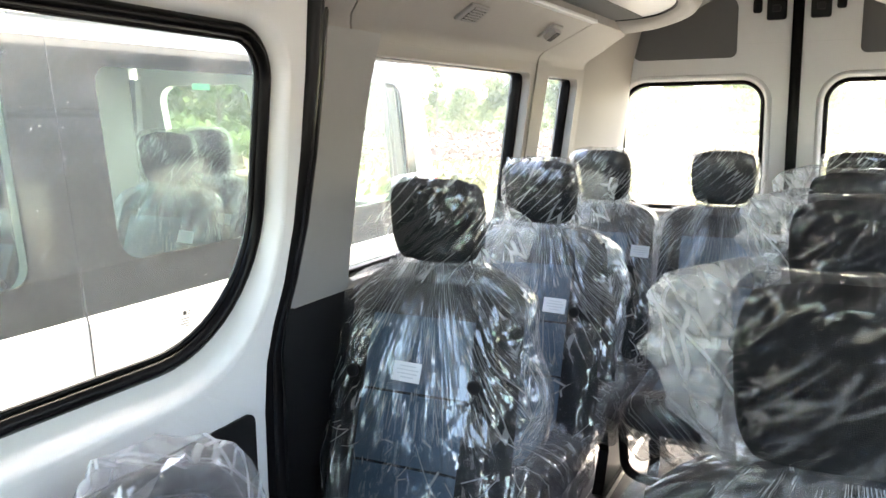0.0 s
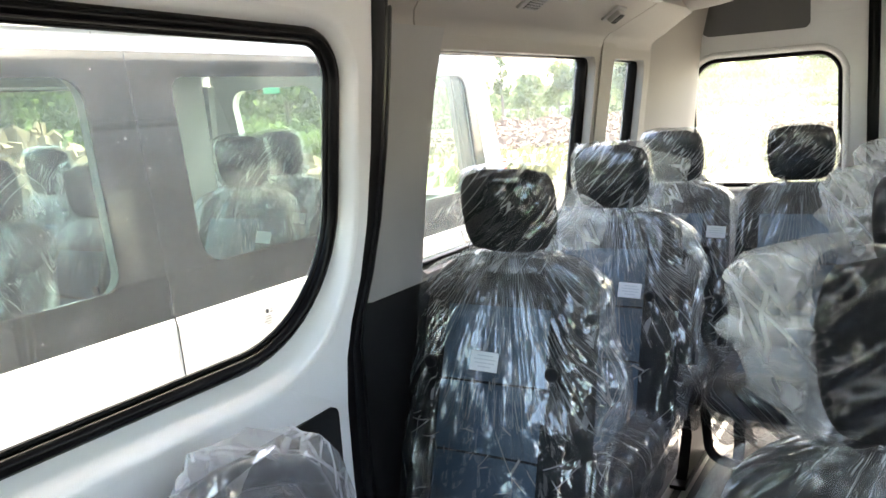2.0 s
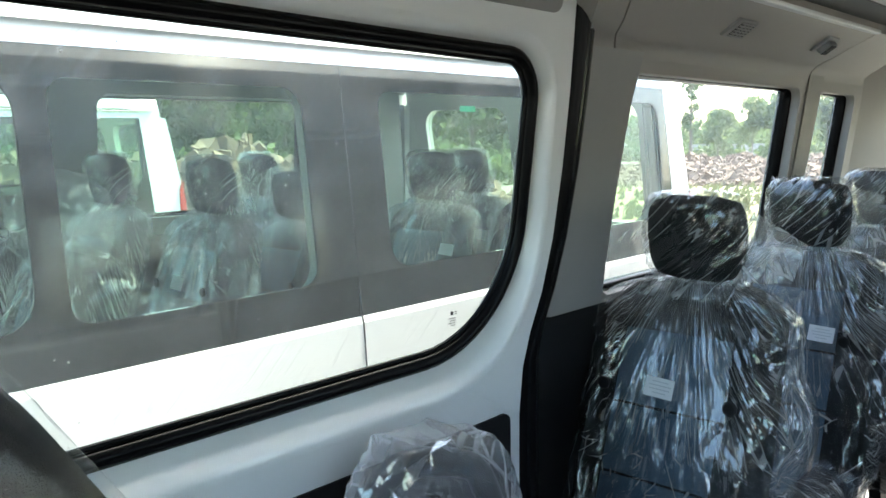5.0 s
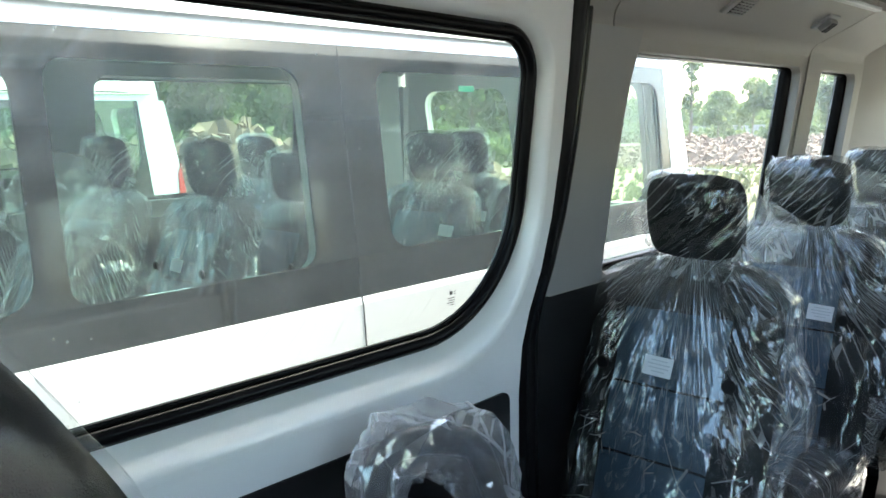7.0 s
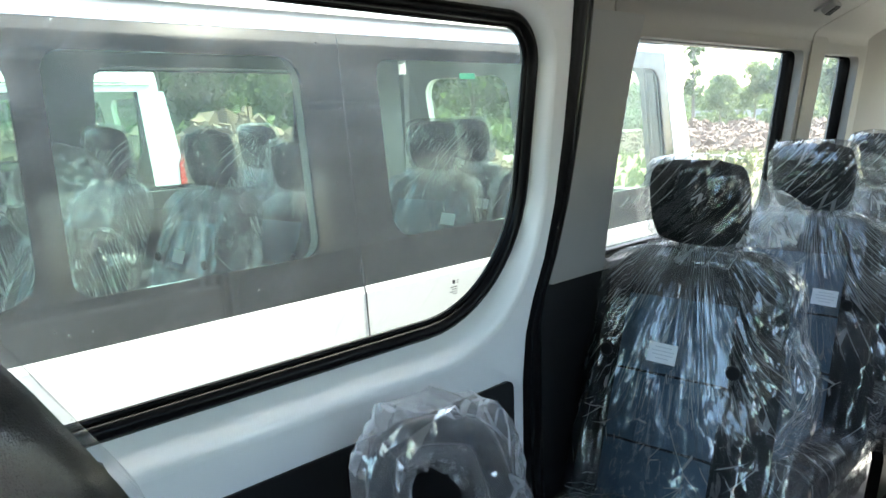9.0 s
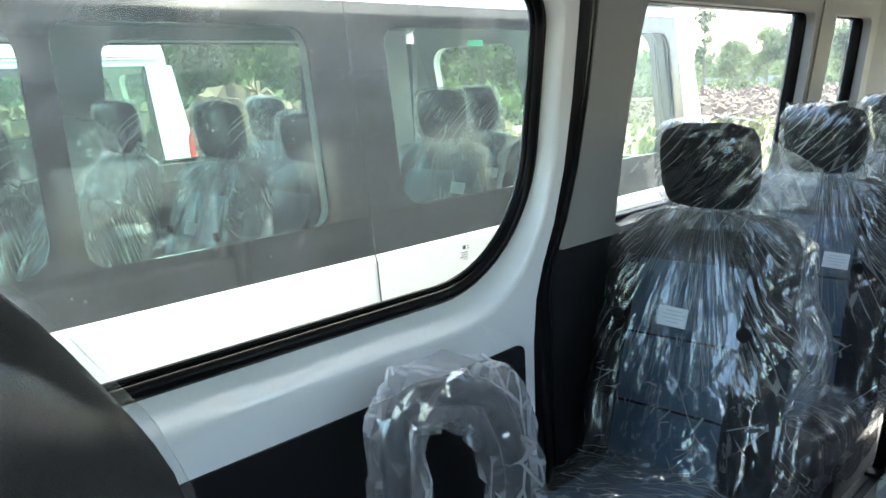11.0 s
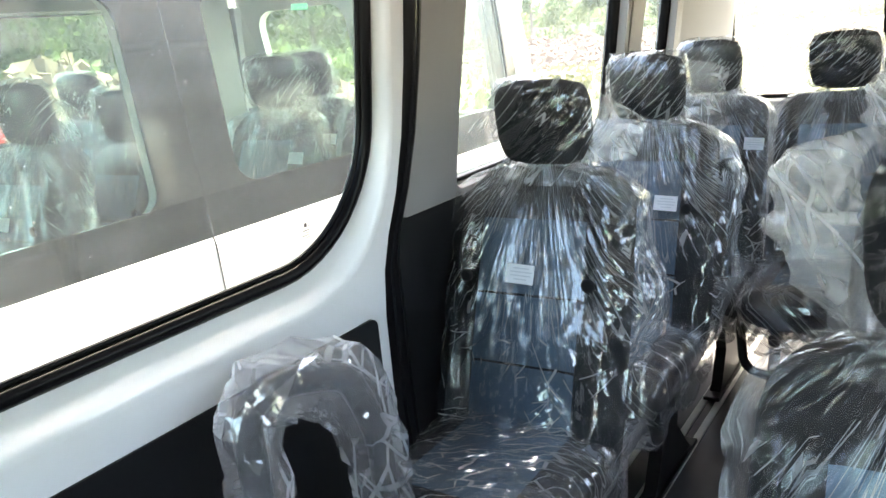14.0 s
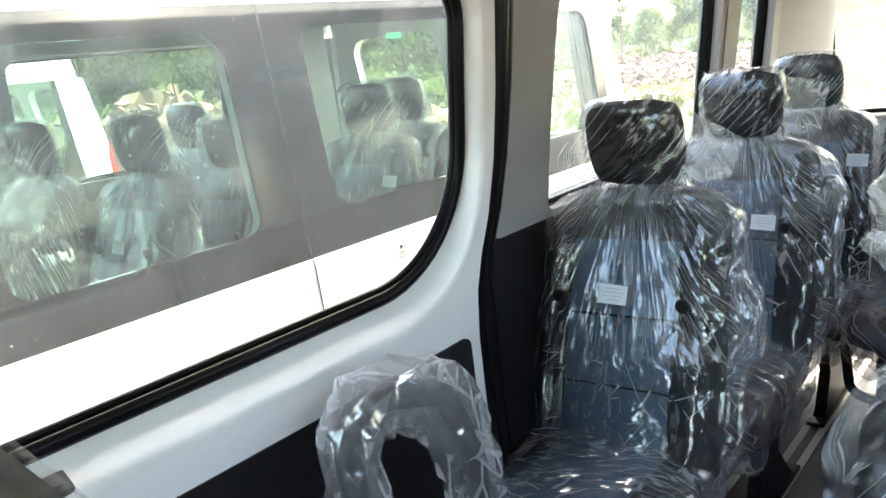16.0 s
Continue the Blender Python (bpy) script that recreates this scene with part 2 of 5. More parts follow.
WHITE = mat("white_paint", (0.80, 0.80, 0.79), 0.22, var=0.015, scale=2, coat=0.6)
BEIGE = mat("beige_plastic", (0.315, 0.288, 0.258), 0.55, var=0.03, bump=0.25, bscale=900)
GREYTRIM = mat("grey_plastic", (0.27, 0.26, 0.25), 0.55, var=0.03, bump=0.25, bscale=900)
GREYFELT = mat("grey_felt", (0.18, 0.18, 0.175), 0.95, var=0.05, bump=0.6, bscale=700, grain=0.3)
BLACKTRIM = mat("black_plastic", (0.009, 0.009, 0.010), 0.5, var=0.1, bump=0.3, bscale=800, spec=0.2)
RUBBER = mat("black_rubber", (0.005, 0.005, 0.0055), 0.24, var=0.06, bscale=300, bump=0.06, spec=0.1)
FABRIC = mat("black_fabric", (0.013, 0.013, 0.014), 0.9, var=0.15, bump=0.8, bscale=900, grain=0.3, spec=0.15)
BLUE = mat("blue_fabric", (0.10, 0.162, 0.225), 0.9, var=0.12, bump=0.8, bscale=800, grain=0.35, spec=0.2)
VINYL = mat("grey_floor_vinyl", (0.055, 0.056, 0.062), 0.45, var=0.15, scale=9, bump=0.3, bscale=400, grain=0.25)
STRIPE = mat("pale_floor_stripe", (0.62, 0.62, 0.60), 0.5, var=0.06)
STEEL = mat("black_painted_steel", (0.010, 0.010, 0.011), 0.35, var=0.1, spec=0.3)
CHROME = mat("chrome", (0.75, 0.75, 0.76), 0.15, metal=1.0, var=0.03)
PAPER = mat("white_paper", (0.82, 0.83, 0.84), 0.7, var=0.02)
INK = mat("grey_print", (0.64, 0.66, 0.68), 0.7, var=0.05)
DARKINK = mat("black_print", (0.02, 0.02, 0.02), 0.6, var=0.05)
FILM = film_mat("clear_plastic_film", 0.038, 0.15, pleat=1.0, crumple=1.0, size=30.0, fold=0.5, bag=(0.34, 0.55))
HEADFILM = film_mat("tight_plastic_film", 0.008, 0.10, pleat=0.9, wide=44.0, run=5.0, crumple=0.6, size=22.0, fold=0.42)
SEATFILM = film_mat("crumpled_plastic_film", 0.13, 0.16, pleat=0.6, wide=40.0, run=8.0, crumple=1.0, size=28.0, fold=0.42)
# lower gloss and milk than FILM, so the aisle seats' wrapping reads darker
DULLFILM = film_mat("low_gloss_plastic_film", 0.010, 0.04, pleat=0.9, wide=60.0, run=4.0, crumple=0.8, size=26.0, rough=0.06, fold=0.34, bag=(0.34, 0.55))
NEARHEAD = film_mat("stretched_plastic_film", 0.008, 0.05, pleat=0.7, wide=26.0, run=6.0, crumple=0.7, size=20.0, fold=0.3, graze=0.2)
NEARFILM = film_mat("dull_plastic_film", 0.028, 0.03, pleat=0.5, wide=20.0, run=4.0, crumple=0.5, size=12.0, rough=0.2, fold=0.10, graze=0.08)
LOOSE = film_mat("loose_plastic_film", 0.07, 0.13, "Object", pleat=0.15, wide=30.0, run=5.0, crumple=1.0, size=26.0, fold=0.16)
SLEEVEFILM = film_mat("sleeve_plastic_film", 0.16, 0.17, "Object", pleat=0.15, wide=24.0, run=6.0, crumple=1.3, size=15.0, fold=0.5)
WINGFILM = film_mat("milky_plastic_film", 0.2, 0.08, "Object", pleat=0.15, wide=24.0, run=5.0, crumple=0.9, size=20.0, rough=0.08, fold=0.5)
GLASS = glass_mat("window_glass", (0.91, 0.97, 0.90), 0.085, 0.03)
# the heavier coat stands in for glare haze over the distant view
HAZYGLASS = glass_mat("hazy_window_glass", (0.93, 0.97, 0.94), 0.16, 0.03)
GREENGLASS = glass_mat("tinted_glass", (0.71, 0.84, 0.735), 0.014, 0.04)
FRIT = mat("black_glass_border", (0.012, 0.011, 0.009), 0.07, var=0.03, spec=0.4, grain=0.1)
INNER = mat("grey_lining", (0.27, 0.275, 0.26), 0.6, var=0.05)
RED = mat("red_lamp_lens", (0.55, 0.02, 0.015), 0.12, var=0.1, coat=0.5)
TYRE = mat("tyre_rubber", (0.02, 0.02, 0.02), 0.8)
LENS = mat("white_lens", (0.85, 0.85, 0.84), 0.25, var=0.02)
GREENTAG = mat("green_sticker", (0.05, 0.45, 0.25), 0.5, var=0.05)


# ---- building helpers ----
CX = -0.16          # the van's middle line


def part(name, bm, material, parent=None, label="", smooth=False, keep=False):
    """Links a bmesh as one mesh object under a thing or a part."""
    me = bpy.data.meshes.new(name)
    if not keep:
        bmesh.ops.recalc_face_normals(bm, faces=bm.faces)
    bm.to_mesh(me)
    bm.free()
    me.materials.append(material)
    if smooth:
        me.polygons.foreach_set("use_smooth", [True] * len(me.polygons))
    if smooth == "soft":
        me.set_sharp_from_angle(angle=radians(40))
    ob = new(name, me)
    if parent is not None:
        ob.parent = parent
    if label:
        ob["label"] = label
    return ob


def film_uv(bm, uv):
    """Lays the film out flat: uv turns a place into metres across and along the pleats."""
    layer = bm.loops.layers.uv.new("UVMap")
    for f in bm.faces:
        for lp in f.loops:
            lp[layer].uv = uv(lp.vert.co)
    return bm


def thing(name, label, category, at=(0, 0, 0), group="", kind=""):
    ob = new(name)
    ob.empty_display_size = 0.05
    ob.matrix_basis = pose(*at)
    return tagged(ob, label, category, group, kind)


def box(bm, x0, x1, y0, y1, z0, z1, bevel=0.0, seg=2):
    made = bmesh.ops.create_cube(bm, size=1.0)["verts"]
    for v in made:
        v.co = Vector((x0 + (v.co.x + 0.5) * (x1 - x0), y0 + (v.co.y + 0.5) * (y1 - y0), z0 + (v.co.z + 0.5) * (z1 - z0)))
    if bevel:
        edges = list({e for v in made for e in v.link_edges})
        bmesh.ops.bevel(bm, geom=edges, offset=bevel, segments=seg, affect="EDGES", profile=0.5)
    return bm


def boxed(x0, x1, y0, y1, z0, z1, bevel=0.0, seg=2):
    return box(bmesh.new(), x0, x1, y0, y1, z0, z1, bevel, seg)


def loft(rings, close_u=True, caps=True, bm=None):
    """Rings of points, skinned one to the next."""
    bm = bm or bmesh.new()
    vs = [[bm.verts.new(p) for p in r] for r in rings]
    n = len(vs[0])
    for a, b in zip(vs, vs[1:]):
        for i in range(n if close_u else n - 1):
            j = (i + 1) % n
            bm.faces.new((a[i], a[j], b[j], b[i]))
    if caps and close_u:
        bm.faces.new(vs[0][::-1])
        bm.faces.new(vs[-1])
    return bm


def tube(points, r, n=10, closed=False, bm=None, flat=1.0):
    """A round bar along a line of points."""
    bm = bm or bmesh.new()
    pts = [Vector(p) for p in points]
    rings, up = [], None
    for i, p in enumerate(pts):
        a = pts[i - 1] if (i or closed) else p
        b = pts[(i + 1) % len(pts)] if (closed or i < len(pts) - 1) else p
        d = (b - a).normalized()
        if up is None:
            up = Vector((1, 0, 0)) if abs(d.x) < 0.9 else Vector((0, 0, 1))
        side = d.cross(up).normalized()
        up = side.cross(d).normalized()
        rings.append([p + (side * math.cos(2 * math.pi * k / n) + up * math.sin(2 * math.pi * k / n) * flat) * r for k in range(n)])
    if closed:
        rings.append(rings[0])
        vs = [[bm.verts.new(q) for q in ring] for ring in rings[:-1]]
        vs.append(vs[0])
        for a, b in zip(vs, vs[1:]):
            for i in range(n):
                bm.faces.new((a[i], a[(i + 1) % n], b[(i + 1) % n], b[i]))
        return bm
    return loft(rings, True, True, bm)


def rr(y0, y1, z0, z1, tl=0.05, tr=0.05, br=0.05, bl=0.05, n=8, grow=0.0, lean=0.0):
    """A rectangle with round corners in the plane of a wall, as (y, z) points; lean: how far the upper left end stands off."""
    y0, y1, z0, z1 = y0 - grow, y1 + grow, z0 - grow, z1 + grow
    out = []
    for cy, cz, r, a in ((y1, z1, tr + grow, 0), (y0, z1, tl + grow, 90), (y0, z0, bl + grow, 180), (y1, z0, br + grow, 270)):
        sy, sz = (1 if a in (0, 270) else -1), (1 if a in (0, 90) else -1)
        for k in range(n + 1):
            t = radians(a + 90 * k / n)
            y, z = cy - sy * r + r * math.cos(t), cz - sz * r + r * math.sin(t)
            if lean:
                y += lean * max(0.0, (z - z0) / (z1 - z0)) * max(0.0, (y1 - y) / (y1 - y0))
            out.append((y, z))
    return out


def plate(outline, holes, face, back):
    """A wall with openings: outline and holes in the wall's plane; face and back turn a plane point into a place."""
    bm = bmesh.new()
    edges, loops = [], []
    for pts in (outline, *holes):
        vs = [bm.verts.new(face(*p)) for p in pts]
        loops.append((vs, pts))
        edges += [bm.edges.new((vs[i], vs[(i + 1) % len(vs)])) for i in range(len(vs))]
    bmesh.ops.triangle_fill(bm, edges=edges, use_beauty=True, use_dissolve=False)
    front = list(bm.faces)
    twin = {}
    for vs, pts in loops:
        for v, p in zip(vs, pts):
            twin[v] = bm.verts.new(back(*p))
    for f in front:
        bm.faces.new([twin[v] for v in reversed(f.verts)])
    for vs, _ in loops:
        for i in range(len(vs)):
            a, b = vs[i], vs[(i + 1) % len(vs)]
            bm.faces.new((a, b, twin[b], twin[a]))
    return bm


def pane_sheet(outline, face):
    """A thin pane of glass, one clear surface."""
    bm = bmesh.new()
    bm.faces.new([bm.verts.new(face(*p)) for p in outline])
    return bm


def ridge(x):
    return 1 - 2 * abs(x)


def sheet(corners, nu, nv, amp, freq, seed, bulge=0.0):
    """A loose, crumpled piece of film between four corners, with an uneven rim."""
    a, b, c, d = [Vector(p) for p in corners]
    nrm = (b - a).cross(d - a).normalized()
    rings = []
    for i in range(nu + 1):
        u = i / nu
        row = []
        for j in range(nv + 1):
            v = j / nv
            uu = u + 0.05 * noise.noise(Vector((v * 5, seed, 3))) * (1 if 0 < i else 0)
            vv = v + 0.06 * noise.noise(Vector((u * 5, seed, 9)))
            p = a.lerp(b, vv).lerp(d.lerp(c, vv), uu)
            q = p * freq + Vector((seed * 7.3, 0, 0))
            off = amp * (noise.noise(q) + 0.5 * ridge(noise.noise(q * 2.3)) + 0.22 * ridge(noise.noise(q * 5.5))) + bulge * math.sin(math.pi * u) * math.sin(math.pi * v)
            row.append(p + nrm * off)
        rings.append(row)
    return rings


def add_sheet(bm, rings):
    loft(rings, False, False, bm)


def leaf_clumps(bm, centre, radius, count, size, rng, squash=0.8):
    """Small bent leaf patches through a rounded, uneven volume."""
    for _ in range(count):
        d = Vector((rng.gauss(0, 1), rng.gauss(0, 1), rng.gauss(0, 1))).normalized() * radius * rng.random() ** 0.45
        d.z *= squash
        p = Vector(centre) + d
        s = size * rng.uniform(0.6, 1.5)
        e = Euler((rng.uniform(0, 6.3), rng.uniform(0, 6.3), rng.uniform(0, 6.3))).to_matrix()
        q = [p + e @ Vector(c) * s for c in ((-1, -0.5, 0), (0, -0.7, 0.25), (1, -0.3, 0), (0.8, 0.6, -0.15), (-0.2, 0.8, 0.2), (-0.9, 0.4, 0))]
        vs = [bm.verts.new(c) for c in q]
        bm.faces.new(vs[:4])
        bm.faces.new((vs[0], vs[3], vs[4], vs[5]))


# ---- our van: the shell ----
def left_trim(y, z, off=0.0):
    """The lining of the sliding-door side, leaning in above the belt line."""
    return (-1.085 + max(0.0, z - 0.95) * 0.133 - off, y, z)


def mirror(f):
    return lambda y, z: (2 * CX - f(y, z)[0], f(y, z)[1], f(y, z)[2])


ROOF_Z = 1.93
Y_FRONT, Y_REAR = -1.6, 4.15

part("floor", boxed(CX - 0.97, CX + 0.97, Y_FRONT, Y_REAR + 0.05, -0.06, 0.0), VINYL)
tagged(bpy.data.objects["floor"], "dark grey vinyl van floor with pale stripes", "floor", kind="structure")
for sx in (-0.885, -0.84, -0.735, -0.68, 0.30, 0.345, 0.45, 0.505):
    part("floor_stripe", boxed(sx - 0.0125, sx + 0.0125, 0.9, Y_REAR - 0.06, 0.0, 0.004), STRIPE, bpy.data.objects["floor"])

# window openings of the sliding-door side, in (y, z)
W2 = dict(y0=1.715, y1=2.90, z0=1.03, z1=1.605, tl=0.03, tr=0.04, br=0.07, bl=0.05, lean=0.045)
W3 = dict(y0=3.05, y1=3.50, z0=1.03, z1=1.60, tl=0.03, tr=0.04, br=0.06, bl=0.05, lean=0.04)


def side_wall(name, f, g, y0, holes):
    """Upper lining with its window openings, from a little behind the sliding door to the rear."""
    outline = [(y0 + 0.02, 1.012), (Y_REAR - 0.02, 1.012), (Y_REAR - 0.02, 1.66), (y0 + 0.05, 1.66)]
    ob = part(name, plate(outline, holes, f, g), BEIGE)
    return tagged(ob, "beige-grey plastic upper van wall lining with window openings", "wall", kind="structure")


left_wall = side_wall("wall_left_upper", lambda y, z: left_trim(y, z), lambda y, z: left_trim(y, z, 0.05), 1.48, [rr(**W2), rr(**W3)])

# rubber, glass and the white outer frame behind each opening
def side_window(name, hole, f, thing_label):
    w = thing(name, thing_label, "window", kind="structure")
    loop = rr(**{**hole, "grow": 0.002})
    part("window_seal", tube([f(y, z + 0.016 * max(0.0, min(1.0, (z - hole["z1"] + 0.05) / 0.05)), 0.056) for y, z in loop], 0.026, 10, True), RUBBER, w, smooth=True)
    inner = rr(**{**hole, "grow": 0.0})
    bm = pane_sheet(rr(**{**hole, "grow": 0.03}), lambda y, z: f(y, z, 0.066))
    pane = part("pane", bm, HAZYGLASS, w)
    pane.visible_shadow = False
    return w


side_window("window_1", W2, left_trim, "fixed clear van side window in black rubber")
side_window("window_2", W3, left_trim, "narrow fixed rear side window in black rubber")

# black lining below the belt, behind the door
low = [(1.43, 0.0), (Y_REAR - 0.02, 0.0), (Y_REAR - 0.02, 1.016), (1.46, 1.016), (1.435, 0.93), (1.42, 0.8)]
tagged(part("wall_left_lower", plate(low, [], lambda y, z: left_trim(y, z, 0.004), lambda y, z: left_trim(y, z, 0.06)), BLACKTRIM),
       "matt black plastic lower wall lining behind the door", "wall", kind="structure")

# upright post cover between the door and the first side window
post = [(1.472, 1.018), (1.715, 1.018), (1.718, 1.2), (1.728, 1.4), (1.745, 1.54), (1.775, 1.655), (1.495, 1.655), (1.495, 1.4), (1.482, 1.16)]
ob = part("post_cover", plate(post, [], lambda y, z: left_trim(y, z, -0.008), lambda y, z: left_trim(y, z, 0.04)), GREYTRIM)
tagged(ob, "grey plastic cover on the door post", "trim", kind="structure")
ob = part("post_cover", plate([(2.925, 1.02), (3.045, 1.02), (3.085, 1.655), (2.945, 1.655)], [], lambda y, z: left_trim(y, z, -0.006), lambda y, z: left_trim(y, z, 0.03)), BEIGE)
tagged(ob, "beige plastic cover on the narrow window post", "trim", kind="structure")
ob = part("corner_cover", loft([[(-1.083 + k * 0.133, 3.56, z), (-1.06 + k * 0.133, 3.66, z), (-1.03 + k * 0.133, 3.8, z), (-0.985 + k * 0.1, 4.0, z), (-0.965 + k * 0.1, 4.06, z), (-0.975 + k * 0.1, 4.12, z), (-1.15 + k * 0.1, 4.12, z), (-1.12 + k * 0.133, 3.56, z)]
                                for z, k in ((1.0, 0.0), (1.3, 0.3), (1.6, 0.6), (1.7, 0.72), (1.8, 0.95), (2.0, 1.5))]), BEIGE, smooth="soft")
tagged(ob, "grey plastic rear corner cover beside the back door", "trim", kind="structure")

# rubber weatherstrip down the rear edge of the door opening
EDGE = [(1.455, 1.95), (1.456, 1.88), (1.458, 1.80), (1.460, 1.70), (1.463, 1.55), (1.458, 1.38), (1.443, 1.22), (1.418, 1.10), (1.385, 1.01), (1.367, 0.93), (1.362, 0.82), (1.36, 0.64), (1.37, 0.4), (1.38, 0.0)]


def edge_y(z):
    for (ya, za), (yb, zb) in zip(EDGE, EDGE[1:]):
        if zb <= z <= za:
            return yb + (ya - yb) * (z - zb) / (za - zb)
    return EDGE[0][0]


strip = thing("door_weatherstrip", "thick black rubber weatherstrip along the door opening", "rubber seal", kind="structure")
def strip_x(z):
    return left_trim(0, z)[0] + 0.02
part("bulb", tube([(strip_x(z), y, z) for y, z in EDGE], 0.026, 10), RUBBER, strip, smooth=True)
part("lip", tube([(strip_x(z) - 0.014, y + 0.040 + 0.016 * max(0.0, min(1.0, (1.05 - z) / 0.2)), z) for y, z in EDGE], 0.024, 8), RUBBER, strip, smooth=True)

# cove above the windows: curves in to the thin rail under the ceiling
def cove_profile(side):
    pts = [(-0.992, 1.64), (-0.985, 1.665), (-0.962, 1.685), (-0.925, 1.705), (-0.88, 1.735), (-0.84, 1.762), (-0.812, 1.778), (-0.80, 1.79), (-0.80, 1.82), (-0.9, 1.87), (-1.08, 1.87), (-1.08, 1.64)]
    return [(x if side < 0 else 2 * CX - x, z) for x, z in pts]


def cove(name, side, y0, y1):
    prof = cove_profile(side)
    n = 6

    def along(y, z):
        if y < 1.7 and side < 0:
            return y - 0.175 * max(0.0, min(1.0, (z - 1.655) / 0.11))
        t = max(0.0, min(1.0, (z - 1.68) / 0.11)) if 2.9 < y < 3.0 else 0.0
        return y + 0.085 * t * t * (3 - 2 * t)
    ob = part(name, loft([[(x, along(y0 + (y1 - y0) * k / n, z), z) for x, z in prof] for k in range(n + 1)]), BEIGE, smooth="soft")
    return tagged(ob, "curved beige plastic ceiling cove above the windows", "ceiling lining", kind="structure")


cove("cove_left_front", -1, 1.655, 2.945)
cove("cove_left_rear", -1, 2.951, 3.55)
# its front end leans out over the door's rear edge; a thin header closes the space above the door
lean_out = lambda z: max(0.0, min(1.0, (z - 1.655) / 0.11))
ob = part("cove_left_post", loft([[(x, y - k * lean_out(z), z) for x, z in cove_profile(-1)] for y, k in ((1.525, 0.165), (1.648, 0.175))]), BEIGE, smooth="soft")
tagged(ob, "curved beige plastic cove end beside the door", "ceiling lining", kind="structure")
header = [(-0.965, 1.815), (-0.93, 1.822), (-0.835, 1.83), (-0.80, 1.845), (-0.80, 1.87), (-1.08, 1.87), (-1.08, 1.815)]
ob = part("door_header", loft([[(x, y, z) for x, z in header] for y in (Y_FRONT, 0.0, 1.50)]), BEIGE, smooth="soft")
tagged(ob, "beige plastic header above the sliding door", "ceiling lining", kind="structure")
cove("cove_right", 1, Y_FRONT, 4.10)
part("rail", boxed(-0.815, -0.785, 1.46, 3.03, 1.782, 1.796, 0.004), LENS, bpy.data.objects["cove_left_front"], "thin pale edge rail")

# ceiling: grey felt panel in the middle
bm = loft([[(CX + x, y, z) for x, z in ((-0.65, 1.86), (-0.34, 1.86), (-0.2, 1.93), (0, 1.95), (0.2, 1.93), (0.34, 1.86), (0.65, 1.86), (0.65, 1.985), (-0.65, 1.985))] for y in (Y_FRONT, 0.5, 2.0, 3.45)])
tagged(part("ceiling", bm, GREYFELT), "grey felt van ceiling panel", "ceiling", kind="structure")
tagged(part("roof_skin", loft([[(CX + x, y, z) for x, z in ((-1.0, 1.85), (-0.85, 2.0), (0, 2.06), (0.85, 2.0), (1.0, 1.85), (0.85, 2.08), (0, 2.14), (-0.85, 2.08))] for y in (Y_FRONT - 0.1, 1.5, Y_REAR + 0.05)]), WHITE),
       "white painted van roof", "roof", kind="structure")

# duct along each side of the ceiling: felt strip, pale lamp strip and a rounded beige shell that rolls up at its rear end
def smooth_line(pts, n=6):
    """A soft curve through plan points."""
    out = []
    p = [Vector((*q, 0)) for q in pts]
    p = [p[0] * 2 - p[1]] + p + [p[-1] * 2 - p[-2]]
    for a, b, c, d in zip(p, p[1:], p[2:], p[3:]):
        for k in range(n):
            t = k / n
            out.append(0.5 * (2 * b + (c - a) * t + (2 * a - 5 * b + 4 * c - d) * t * t + (3 * b - a - 3 * c + d) * t ** 3))
    return out + [p[-2]]


RIM = [(-1.0, 3.352), (-0.93, 3.35), (-0.82, 3.345), (-0.73, 3.325), (-0.655, 3.28), (-0.585, 3.19), (-0.52, 3.05), (-0.475, 2.89), (-0.456, 2.74), (-0.45, 2.5), (-0.45, 1.5), (-0.45, 0.4), (-0.45, Y_FRONT)]


def ceiling_duct(side):
    S = (lambda x: x) if side < 0 else (lambda x: 2 * CX - x)
    d = thing("ceiling_duct", "beige ceiling duct with a felt strip and pale lens", "ceiling duct", kind="structure")
    curve = smooth_line(RIM)
    rings = []
    for off, z in ((0.0, 1.824), (0.06, 1.812), (0.2, 1.795), (0.4, 1.785), (0.6, 1.783), (0.75, 1.79), (0.88, 1.81), (0.96, 1.84), (1.0, 1.88), (1.0, 1.99)):
        ring = []
        for i, p in enumerate(curve):
            t = (curve[min(i + 1, len(curve) - 1)] - curve[max(i - 1, 0)]).normalized()
            nx, ny = max(0.0, -t.y), max(0.0, t.x)
            ring.append((S(p.x + nx * 0.085 * off), p.y + ny * 0.29 * off, z + (0.016 * nx if 0.1 < off < 0.9 else 0)))
        rings.append(ring)
    part("shell", loft(rings, False, False), BEIGE, d, "rounded beige plastic shell", smooth=True)
    part("seam", tube([(S(p.x), p.y, 1.823) for p in curve], 0.005, 6), BLACKTRIM, d, "dark seam line")
    edge = [(S(p.x), p.y) for p in curve if p.x > -0.83]
    lens = [q for q in edge if abs(q[0] - CX) < 0.518]
    up = lambda h: (lambda x, y: (x, y, h))
    part("lens", plate([(S(-0.678), Y_FRONT), (S(-0.678), 3.295)] + lens, [], up(1.825), up(1.86)), LENS, d, "smooth pale ceiling lens")
    part("felt_strip", plate([(S(-0.83), Y_FRONT), (S(-0.83), 3.345)] + [q for q in edge if abs(q[0] - CX) >= 0.518] + [(S(-0.681), 3.297), (S(-0.681), Y_FRONT)], [], up(1.822), up(1.86)), GREYFELT, d, "grey felt strip")
    return d


